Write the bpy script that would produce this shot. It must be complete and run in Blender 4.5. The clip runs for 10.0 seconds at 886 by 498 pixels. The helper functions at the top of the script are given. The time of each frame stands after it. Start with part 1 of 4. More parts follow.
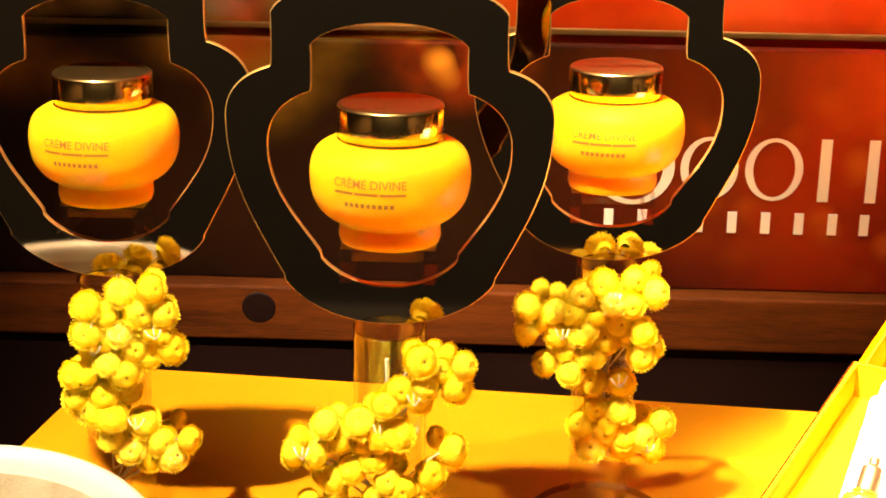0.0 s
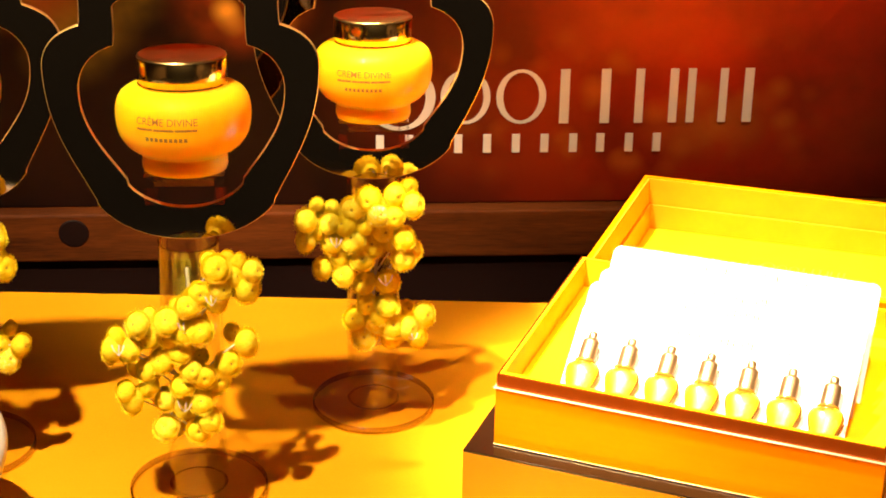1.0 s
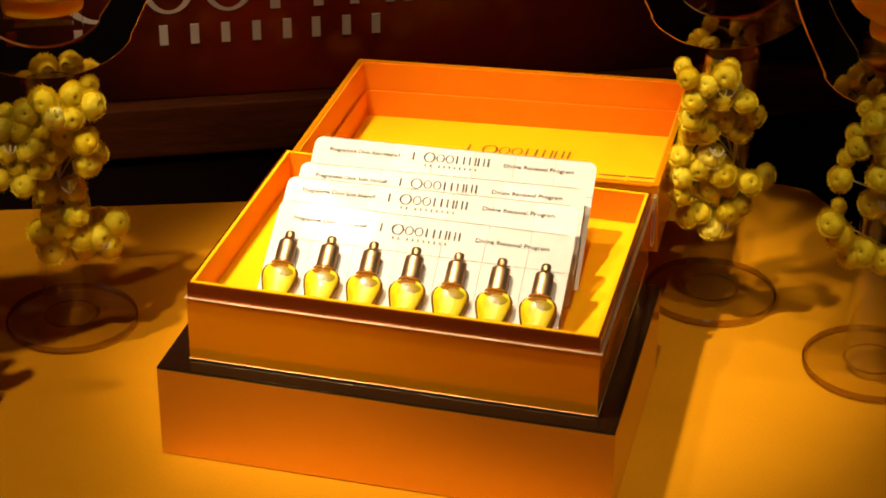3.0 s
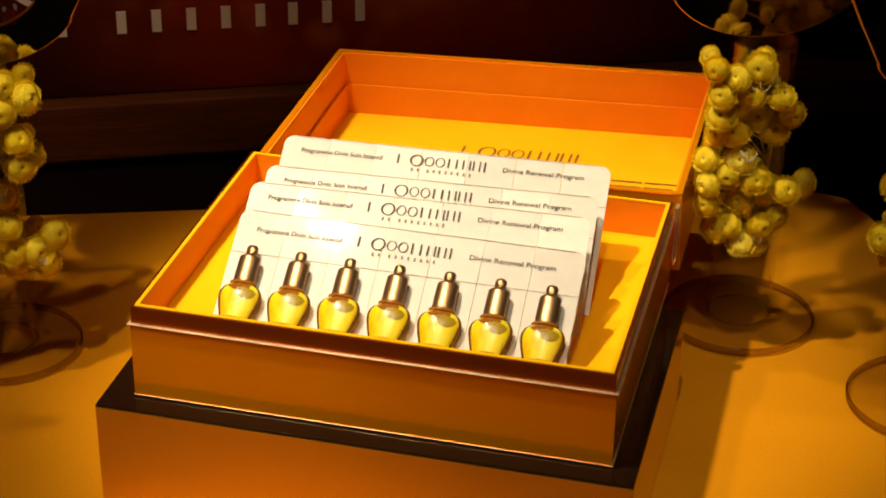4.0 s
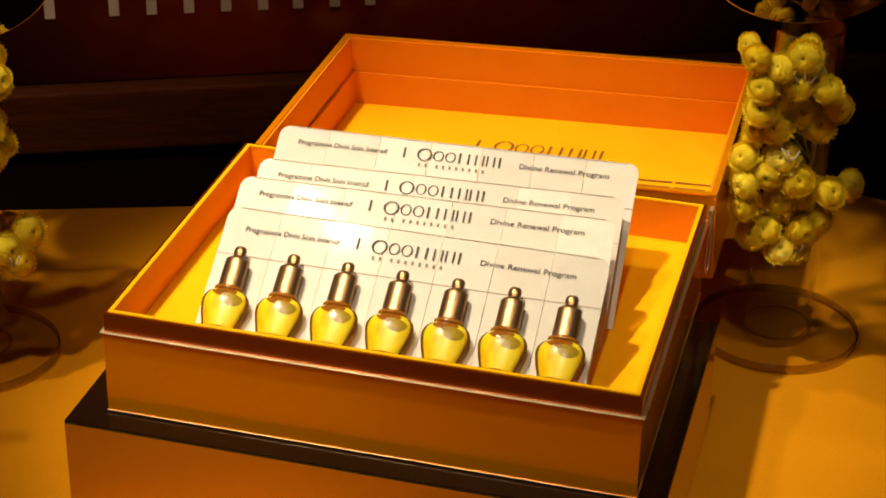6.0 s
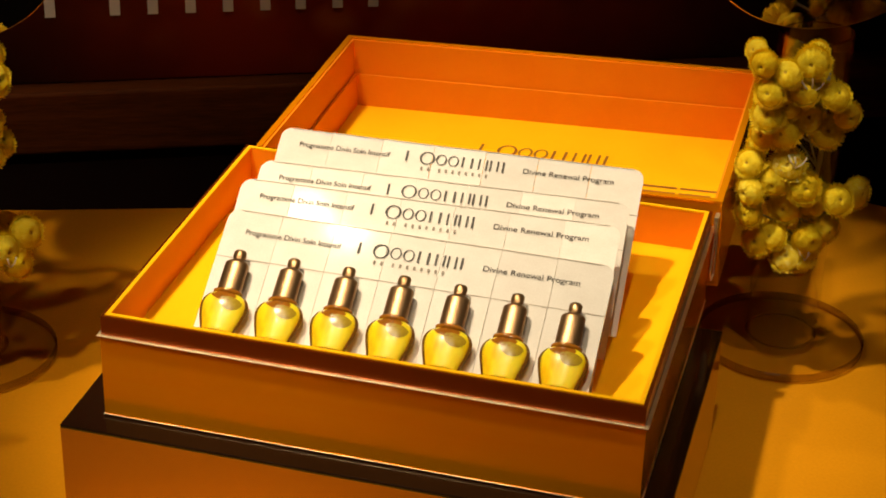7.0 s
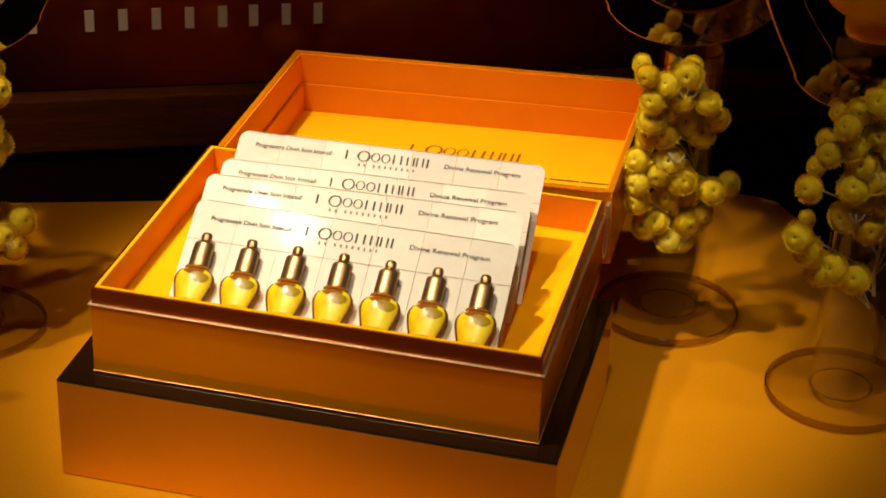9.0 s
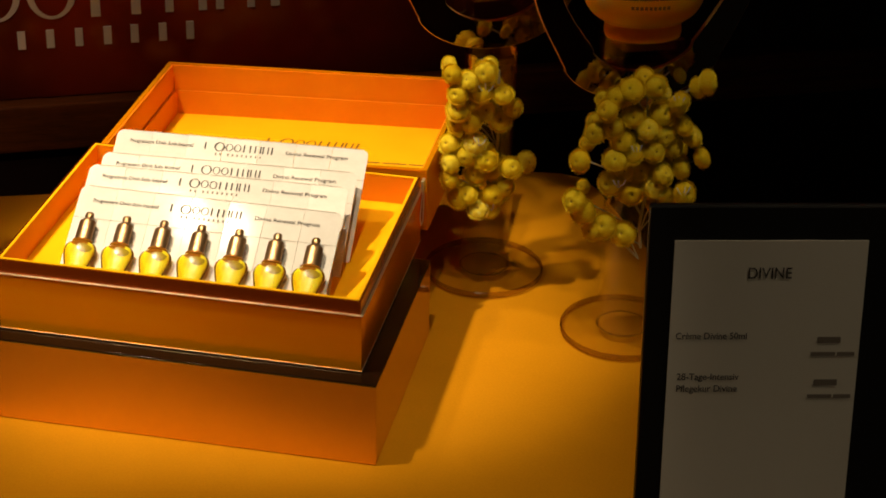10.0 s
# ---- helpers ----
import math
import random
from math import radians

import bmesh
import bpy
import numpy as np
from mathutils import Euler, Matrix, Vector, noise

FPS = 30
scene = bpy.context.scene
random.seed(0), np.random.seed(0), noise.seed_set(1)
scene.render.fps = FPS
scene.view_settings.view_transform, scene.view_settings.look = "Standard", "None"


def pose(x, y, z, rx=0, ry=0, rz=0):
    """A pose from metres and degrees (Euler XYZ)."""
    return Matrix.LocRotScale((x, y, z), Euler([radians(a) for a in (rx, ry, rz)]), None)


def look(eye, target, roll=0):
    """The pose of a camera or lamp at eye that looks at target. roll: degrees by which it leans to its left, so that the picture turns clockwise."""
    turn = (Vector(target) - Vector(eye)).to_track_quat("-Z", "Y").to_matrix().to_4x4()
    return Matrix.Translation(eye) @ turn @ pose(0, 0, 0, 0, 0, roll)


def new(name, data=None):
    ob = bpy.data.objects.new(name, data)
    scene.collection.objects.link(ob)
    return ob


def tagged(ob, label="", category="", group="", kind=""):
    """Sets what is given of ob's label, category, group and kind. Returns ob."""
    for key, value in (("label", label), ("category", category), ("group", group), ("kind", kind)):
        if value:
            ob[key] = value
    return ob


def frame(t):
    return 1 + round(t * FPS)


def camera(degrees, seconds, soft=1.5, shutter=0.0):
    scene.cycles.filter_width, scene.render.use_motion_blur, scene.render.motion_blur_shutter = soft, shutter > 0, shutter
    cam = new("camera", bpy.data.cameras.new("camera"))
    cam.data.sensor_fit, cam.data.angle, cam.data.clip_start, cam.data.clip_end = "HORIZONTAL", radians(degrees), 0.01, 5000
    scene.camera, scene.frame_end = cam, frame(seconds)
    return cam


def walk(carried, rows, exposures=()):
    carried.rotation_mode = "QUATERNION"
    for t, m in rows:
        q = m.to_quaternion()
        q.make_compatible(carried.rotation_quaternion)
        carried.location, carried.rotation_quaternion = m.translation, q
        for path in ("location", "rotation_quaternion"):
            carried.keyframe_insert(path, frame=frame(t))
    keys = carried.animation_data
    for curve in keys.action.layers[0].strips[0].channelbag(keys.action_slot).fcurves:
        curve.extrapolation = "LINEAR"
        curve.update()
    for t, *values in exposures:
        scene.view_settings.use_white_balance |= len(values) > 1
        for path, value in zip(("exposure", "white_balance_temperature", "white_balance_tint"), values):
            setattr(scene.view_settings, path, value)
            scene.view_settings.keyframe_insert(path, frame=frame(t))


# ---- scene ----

from math import cos, pi, sin

cam = camera(25.55, 10.0, 1.8)
PATH = [
    (0.0, pose(-0.0838, -0.2423, 0.5218, 66.48, -0.54, 2.43)),
    (0.5, pose(-0.0775, -0.3047, 0.5503, 65.56, -0.78, -0.77)),
    (1.0, pose(-0.0676, -0.3989, 0.5862, 64.45, -0.89, -3.54)),
    (1.5, pose(-0.0588, -0.4385, 0.6044, 63.42, -1.43, -6.53)),
    (2.0, pose(-0.0393, -0.4756, 0.6166, 62.36, -0.76, -8.59)),
    (3.5, pose(0.0143, -0.2526, 0.5158, 61.20, -0.56, -10.05)),
    (4.0, pose(0.0255, -0.2156, 0.4945, 61.41, -0.65, -9.89)),
    (4.5, pose(0.0333, -0.1896, 0.4810, 61.22, -0.58, -9.91)),
    (5.0, pose(0.0386, -0.1650, 0.4691, 61.16, -0.82, -9.39)),
    (5.5, pose(0.0430, -0.1536, 0.4620, 61.29, -0.78, -9.06)),
    (7.0, pose(0.0444, -0.1379, 0.4547, 61.41, -1.37, -8.70)),
    (7.5, pose(0.0447, -0.1371, 0.4534, 61.47, -1.52, -8.62)),
    (8.0, pose(0.0436, -0.1362, 0.4543, 61.41, -1.68, -8.66)),
    (8.5, pose(0.0401, -0.1636, 0.4672, 61.48, -2.00, -8.84)),
    (9.0, pose(0.0285, -0.2686, 0.5168, 61.50, -1.94, -10.19)),
    (9.5, pose(0.0209, -0.4116, 0.5830, 61.81, -1.25, -11.25)),
    (10.0, pose(0.0399, -0.4629, 0.5937, 61.87, -1.25, -12.91)),
]
walk(cam, PATH, [(0.0, 3.3), (0.8, 3.05), (1.2, 2.6), (1.6, 2.1), (2.2, 1.2), (3.3, 0.25), (4.5, 0.0), (8.0, -0.07), (8.6, -0.07), (9.5, -0.12), (10.0, 0.04)])

# ---- world and lamps ----
world = bpy.data.worlds.new("shop_air")
scene.world = world
world.use_nodes = True
world.node_tree.nodes["Background"].inputs[0].default_value = (1.0, 0.62, 0.32, 1)
world.node_tree.nodes["Background"].inputs[1].default_value = 0.012


def spot(name, place, target, watts, colour, size, angle, blend=0.6):
    data = bpy.data.lights.new(name, "SPOT")
    data.energy, data.color, data.shadow_soft_size = watts, colour, size
    data.spot_size, data.spot_blend = radians(angle), blend
    ob = new(name, data)
    ob.matrix_world = look(place, target)
    return ob


WARM = (1.0, 0.81, 0.54)
LAMPS = (
    # place, aim, watts, cone
    # unseen lamps; third and sixth are added to lift box front and lid
    ((-0.47, -0.03, 1.50), (-0.16, 0.57, 0.0), 42, 26),
    ((-0.33, 0.43, 1.50), (0.165, 0.560, 0.06), 92, 16.5),
    ((0.00, -0.12, 1.50), (0.17, 0.41, 0.025), 28, 17),
    ((0.17, 0.06, 1.50), (0.385, 0.53, 0.16), 16, 13),
    ((0.80, 0.10, 1.40), (0.35, 0.38, 0.0), 11, 13),
    ((-0.10, 0.81, 1.05), (0.19, 0.60, 0.08), 14, 22),
    ((0.06, 0.30, 1.50), (0.06, 0.86, 0.17), 9, 30))
for at, aim, watts, cone in LAMPS:
    spot("display_spot", at, aim, watts, WARM, 0.022, cone, 0.75)
# the shop's own ceiling lamps behind the camera
SHOP_LAMPS = ((-0.9, -1.45, 1.70), (0.1, -1.7, 1.70), (1.1, -1.35, 1.70))
for at in SHOP_LAMPS:
    spot("shop_spot", at, (at[0], at[1] - 0.35, -0.95), 44, WARM, 0.04, 120, 0.5)


# ---- materials ----
def material(name):
    m = bpy.data.materials.new(name)
    m.use_nodes = True
    nt = m.node_tree
    return m, nt, nt.nodes["Principled BSDF"]


def node(nt, kind, **values):
    n = nt.nodes.new(kind)
    for key, value in values.items():
        n.inputs[key].default_value = value
    return n


def ramp(nt, stops):
    n = nt.nodes.new("ShaderNodeValToRGB")
    e = n.color_ramp.elements
    while len(e) < len(stops):
        e.new(0.5)
    for el, (at, c) in zip(e, stops):
        el.position, el.color = at, (*c, 1)
    return n


def surface(name, dark, light, rough=0.5, metal=0.0, scale=60.0, stretch=(1, 1, 1), bump=0.1, bump_dist=0.0005, fine=900.0, coat=0.0, sheen=0.0, rough_var=0.08, spec=0.5):
    """A base colour that varies at two scales, with grain in roughness and relief."""
    m, nt, p = material(name)
    co = nt.nodes.new("ShaderNodeTexCoord")
    mp = node(nt, "ShaderNodeMapping", Scale=stretch)
    nt.links.new(co.outputs["Object"], mp.inputs["Vector"])
    a = node(nt, "ShaderNodeTexNoise", Scale=scale, Detail=5.0, Roughness=0.6)
    b = node(nt, "ShaderNodeTexNoise", Scale=fine, Detail=3.0)
    for n in (a, b):
        nt.links.new(mp.outputs["Vector"], n.inputs["Vector"])
    mix = node(nt, "ShaderNodeMath")
    mix.operation = "MULTIPLY_ADD"
    mix.inputs[1].default_value = 0.3
    nt.links.new(b.outputs["Fac"], mix.inputs[0])
    sub = node(nt, "ShaderNodeMath")
    sub.operation = "MULTIPLY"
    sub.inputs[1].default_value = 0.7
    nt.links.new(a.outputs["Fac"], sub.inputs[0])
    nt.links.new(sub.outputs[0], mix.inputs[2])
    r = ramp(nt, [(0.3, dark), (0.7, light)])
    nt.links.new(mix.outputs[0], r.inputs["Fac"])
    nt.links.new(r.outputs["Color"], p.inputs["Base Color"])
    mr = node(nt, "ShaderNodeMapRange")
    mr.inputs["To Min"].default_value = max(0.02, rough - rough_var)
    mr.inputs["To Max"].default_value = min(1.0, rough + rough_var)
    nt.links.new(a.outputs["Fac"], mr.inputs["Value"])
    nt.links.new(mr.outputs["Result"], p.inputs["Roughness"])
    p.inputs["Metallic"].default_value = metal
    p.inputs["Coat Weight"].default_value = coat
    p.inputs["Specular IOR Level"].default_value = spec
    p.inputs["Coat Roughness"].default_value = 0.08
    p.inputs["Sheen Weight"].default_value = sheen
    if bump:
        bp = node(nt, "ShaderNodeBump", Strength=bump, Distance=bump_dist)
        nt.links.new(b.outputs["Fac"], bp.inputs["Height"])
        nt.links.new(bp.outputs["Normal"], p.inputs["Normal"])
    return m


def clear(name, tint, ior=1.45, rough=0.03, most=1.0):
    """Clear acrylic: lets the light through with a faint tint, with a gloss that grows at grazing sight."""
    m, nt, p = material(name)
    nt.nodes.remove(p)
    out = nt.nodes["Material Output"]
    tr = node(nt, "ShaderNodeBsdfTransparent", Color=(*tint, 1))
    gl = node(nt, "ShaderNodeBsdfGlossy", Roughness=rough, Color=(most, most, most, 1))
    lw = node(nt, "ShaderNodeLayerWeight", Blend=0.5)
    pw = node(nt, "ShaderNodeMath")
    pw.operation = "POWER"
    pw.inputs[1].default_value = 3.0
    fr = node(nt, "ShaderNodeMapRange")
    fr.inputs["To Min"].default_value, fr.inputs["To Max"].default_value = 0.03, 0.42
    nt.links.new(lw.outputs["Facing"], pw.inputs[0])
    nt.links.new(pw.outputs[0], fr.inputs["Value"])
    mx = nt.nodes.new("ShaderNodeMixShader")
    nt.links.new(fr.outputs[0], mx.inputs[0])
    nt.links.new(tr.outputs[0], mx.inputs[1])
    nt.links.new(gl.outputs[0], mx.inputs[2])
    nt.links.new(mx.outputs[0], out.inputs["Surface"])
    return m


GOLD_TABLE = surface("gold_laminate", (0.52, 0.205, 0.003), (0.66, 0.265, 0.005), spec=0.12, rough=0.42, scale=7.0, fine=700.0, bump=0.06)
DARK = surface("dark_panel", (0.007, 0.0016, 0.001), (0.012, 0.003, 0.0018), spec=0.15, rough=0.6, scale=8.0)
SHOP = surface("dark_shop_paint", (0.15, 0.095, 0.055), (0.19, 0.12, 0.07), rough=0.8, scale=3.0)
# near-black colour stands in for the unlit shop that the mirrors reflect
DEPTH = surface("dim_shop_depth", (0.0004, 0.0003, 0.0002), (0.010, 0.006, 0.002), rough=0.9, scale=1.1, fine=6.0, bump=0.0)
WOOD = surface("dark_red_wood", (0.022, 0.005, 0.0015), (0.17, 0.040, 0.006), spec=0.15, rough=0.45, scale=16.0, stretch=(0.35, 4, 5), fine=260.0, bump=0.25)
BLACK_GLOSS = surface("black_acrylic", (0.42, 0.33, 0.23), (0.48, 0.38, 0.27), metal=1.0, rough=0.04, scale=12.0, bump=0.0, rough_var=0.02, spec=0.22)
GOLD_EDGE = surface("brass_cut_edge", (0.50, 0.26, 0.07), (0.62, 0.34, 0.10), rough=0.4, metal=0.7, scale=120.0)
COPPER = surface("copper_foil_card", (0.98, 0.31, 0.001), (1.0, 0.39, 0.002), spec=0.05, rough=0.17, metal=0.46, scale=9.0, stretch=(0.5, 0.5, 5), fine=38.0, bump=0.06, bump_dist=0.001, rough_var=0.06)
PLINTH = surface("bronze_mirror_panel", (0.84, 0.45, 0.04), (0.88, 0.50, 0.06), spec=0.1, rough=0.09, metal=0.88, scale=6.0, fine=400.0, bump=0.02, rough_var=0.03)
# the plinth top's dark reflection is put into this near-black base colour
PLINTH_TOP = surface("bronze_dark_reflection", (0.012, 0.005, 0.002), (0.020, 0.008, 0.003), rough=0.12, scale=14.0, bump=0.02, spec=0.25)
# little light reaches the front band; that shade is in this brown
SHADED_COLLAR = surface("collar_shade_brown", (0.26, 0.052, 0.004), (0.32, 0.070, 0.006), rough=0.24, metal=0.7, scale=20.0, stretch=(0.5, 0.5, 4))
# dark edge of clear glass, painted as a flat band round the opaque bulb
EDGE_SHADE = surface("edge_darkening_amber", (0.09, 0.034, 0.004), (0.18, 0.08, 0.008), rough=0.2, scale=160.0, coat=0.4, bump=0.0)
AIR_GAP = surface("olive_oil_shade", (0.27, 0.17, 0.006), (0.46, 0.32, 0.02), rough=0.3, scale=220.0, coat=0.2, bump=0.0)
GOLD_LIP = surface("bright_gold_lip", (0.98, 0.74, 0.42), (1.0, 0.88, 0.62), rough=0.34, metal=0.85, scale=80.0)
ORANGE_CARD = surface("orange_paper", (0.86, 0.26, 0.003), (0.92, 0.31, 0.005), spec=0.2, rough=0.62, scale=30.0, fine=1500.0, bump=0.12)
YELLOW_CARD = surface("yellow_paper", (0.96, 0.48, 0.001), (0.99, 0.53, 0.002), spec=0.15, rough=0.6, scale=30.0, fine=1500.0, bump=0.1)
# blotchy tone stands in for soft shading across the panels
PANEL_CARD = surface("pearl_white_card", (0.72, 0.66, 0.59), (0.93, 0.89, 0.83), rough=0.48, scale=38.0, fine=1800.0, bump=0.04, coat=0.02, spec=0.2)


def vary_pieces(m, low):
    """Each card piece gets its own brightness, painting in the light its tilt would catch."""
    nt = m.node_tree
    p = nt.nodes["Principled BSDF"]
    src = p.inputs["Base Color"].links[0].from_socket
    info = nt.nodes.new("ShaderNodeObjectInfo")
    mr = node(nt, "ShaderNodeMapRange")
    mr.inputs["To Min"].default_value = low
    nt.links.new(info.outputs["Random"], mr.inputs["Value"])
    x = nt.nodes.new("ShaderNodeMix")
    x.data_type, x.blend_type = "RGBA", "MULTIPLY"
    x.inputs[0].default_value = 1.0
    nt.links.new(src, x.inputs[6])
    nt.links.new(mr.outputs["Result"], x.inputs[7])
    nt.links.new(x.outputs[2], p.inputs["Base Color"])


vary_pieces(PANEL_CARD, 0.82)
CARD_EDGE = surface("score_line_grey", (0.30, 0.24, 0.18), (0.40, 0.33, 0.26), rough=0.7)
INK = surface("brown_black_ink", (0.03, 0.022, 0.017), (0.05, 0.038, 0.03), rough=0.6, bump=0.0)
FADED_INK = surface("faded_grey_ink", (0.22, 0.18, 0.14), (0.30, 0.25, 0.20), rough=0.6, bump=0.0)
LID_INK = surface("brown_lid_ink", (0.24, 0.085, 0.008), (0.32, 0.12, 0.012), rough=0.6, bump=0.0)
BRONZE = surface("brushed_bronze_cap", (0.20, 0.115, 0.05), (0.34, 0.205, 0.10), rough=0.30, metal=0.85, scale=60.0, stretch=(6, 6, 0.4))
CAP_GOLD = surface("polished_gold_cap", (0.62, 0.39, 0.12), (0.74, 0.49, 0.18), rough=0.15, metal=1.0, scale=30.0, rough_var=0.04, bump=0.02)
CAP_TOP = surface("spun_gold_top", (0.46, 0.29, 0.09), (0.64, 0.43, 0.17), rough=0.30, metal=1.0, scale=40.0, stretch=(1, 5, 1), bump=0.05)
WHITE_PAINT = surface("white_lettering", (0.78, 0.74, 0.68), (0.86, 0.82, 0.76), rough=0.5, bump=0.0)
PAPER = surface("white_paper", (0.84, 0.78, 0.66), (0.88, 0.83, 0.72), rough=0.75, scale=14.0, fine=1200.0, bump=0.05)
HOLDER = surface("black_plastic", (0.006, 0.005, 0.005), (0.010, 0.009, 0.008), rough=0.45, scale=30.0)
STEM_MAT = surface("dry_stalk", (0.50, 0.46, 0.28), (0.72, 0.68, 0.50), rough=0.8, scale=200.0)
PALE_STALK = surface("whitish_stalk", (0.70, 0.64, 0.52), (0.84, 0.80, 0.70), rough=0.8, scale=200.0)
ACRYLIC = clear("clear_acrylic", (0.975, 0.965, 0.94))
ACRYLIC_EDGE = clear("acrylic_edge", (0.50, 0.38, 0.25), rough=0.1)
CREAM = surface("cream_porcelain", (0.46, 0.42, 0.35), (0.58, 0.54, 0.47), rough=0.35, scale=22.0, coat=0.4)
BOWL_INSIDE = surface("milky_glaze", (0.20, 0.15, 0.08), (0.44, 0.38, 0.28), rough=0.3, scale=26.0, stretch=(1, 3, 1), coat=0.5)
LAMP_BODY = surface("lamp_metal", (0.10, 0.10, 0.10), (0.16, 0.16, 0.16), rough=0.4, metal=0.6)


def jar_glass(name, base, deep):
    m, nt, p = material(name)
    co = nt.nodes.new("ShaderNodeTexCoord")
    n = node(nt, "ShaderNodeTexNoise", Scale=45.0, Detail=2.0)
    nt.links.new(co.outputs["Object"], n.inputs["Vector"])
    r = ramp(nt, [(0.3, deep), (0.7, base)])
    nt.links.new(n.outputs["Fac"], r.inputs["Fac"])
    nt.links.new(r.outputs["Color"], p.inputs["Base Color"])
    p.inputs["Roughness"].default_value = 0.55
    p.inputs["Specular IOR Level"].default_value = 0.05
    p.inputs["Coat Weight"].default_value = 0.4
    p.inputs["Coat Roughness"].default_value = 0.04
    p.inputs["Subsurface Weight"].default_value = 0.95
    p.inputs["Subsurface Radius"].default_value = (0.030, 0.014, 0.003)
    p.inputs["Subsurface Scale"].default_value = 1.1
    return m


JAR = jar_glass("amber_cream_glass", (1.0, 0.43, 0.006), (0.98, 0.39, 0.005))
JAR_FOOT = jar_glass("deep_amber_glass", (1.0, 0.36, 0.004), (0.98, 0.32, 0.003))
JAR_INK = surface("olive_brown_ink", (0.24, 0.085, 0.006), (0.30, 0.11, 0.008), rough=0.5, bump=0.0)


def oil_glass():
    m, nt, p = material("yellow_oil_glass")
    co = nt.nodes.new("ShaderNodeTexCoord")
    n = node(nt, "ShaderNodeTexNoise", Scale=170.0, Detail=2.0)
    mp = node(nt, "ShaderNodeMapping", Scale=(1.0, 1.0, 0.45))
    nt.links.new(co.outputs["Object"], mp.inputs["Vector"])
    nt.links.new(mp.outputs["Vector"], n.inputs["Vector"])
    r = ramp(nt, [(0.34, (0.95, 0.56, 0.006)), (0.5, (1.0, 0.74, 0.010)), (0.70, (1.0, 0.82, 0.06))])
    nt.links.new(n.outputs["Fac"], r.inputs["Fac"])
    nt.links.new(r.outputs["Color"], p.inputs["Base Color"])
    bp = node(nt, "ShaderNodeBump", Strength=0.25, Distance=0.0008)
    nt.links.new(n.outputs["Fac"], bp.inputs["Height"])
    nt.links.new(bp.outputs["Normal"], p.inputs["Normal"])
    p.inputs["Roughness"].default_value = 0.3
    p.inputs["Coat Weight"].default_value = 0.25
    p.inputs["Coat Roughness"].default_value = 0.05
    p.inputs["Subsurface Weight"].default_value = 0.5
    p.inputs["Subsurface Radius"].default_value = (0.006, 0.005, 0.001)
    p.inputs["Subsurface Scale"].default_value = 0.5
    return m


OIL = oil_glass()
OIL_NECK = surface("amber_oil_neck", (0.22, 0.070, 0.006), (0.40, 0.15, 0.012), rough=0.12, scale=200.0, coat=1.0)


def flower_material():
    m, nt, p = material("papery_yellow_bract")
    info = nt.nodes.new("ShaderNodeObjectInfo")
    isl = nt.nodes.new("ShaderNodeNewGeometry")
    r = ramp(nt, [(0.0, (0.88, 0.62, 0.012)), (0.5, (0.95, 0.74, 0.028)), (0.9, (0.98, 0.82, 0.07)), (1.0, (1.0, 0.91, 0.32))])
    add = node(nt, "ShaderNodeMath")
    add.operation = "MULTIPLY_ADD"
    add.inputs[1].default_value = 0.45
    half = node(nt, "ShaderNodeMath")
    half.operation = "MULTIPLY"
    half.inputs[1].default_value = 0.55
    nt.links.new(isl.outputs["Random Per Island"], add.inputs[0])
    nt.links.new(info.outputs["Random"], half.inputs[0])
    nt.links.new(half.outputs[0], add.inputs[2])
    nt.links.new(add.outputs[0], r.inputs["Fac"])
    nt.links.new(r.outputs["Color"], p.inputs["Base Color"])
    p.inputs["Roughness"].default_value = 0.8
    p.inputs["Specular IOR Level"].default_value = 0.0
    co = nt.nodes.new("ShaderNodeTexCoord")
    n = node(nt, "ShaderNodeTexNoise", Scale=1300.0, Detail=3.0)
    nt.links.new(co.outputs["Object"], n.inputs["Vector"])
    bp = node(nt, "ShaderNodeBump", Strength=0.7, Distance=0.0006)
    nt.links.new(n.outputs["Fac"], bp.inputs["Height"])
    nt.links.new(bp.outputs["Normal"], p.inputs["Normal"])
    return m


BRACT = flower_material()
BRACT_CORE = surface("brown_flower_centre", (0.44, 0.26, 0.012), (0.70, 0.50, 0.04), rough=0.8, scale=600.0)


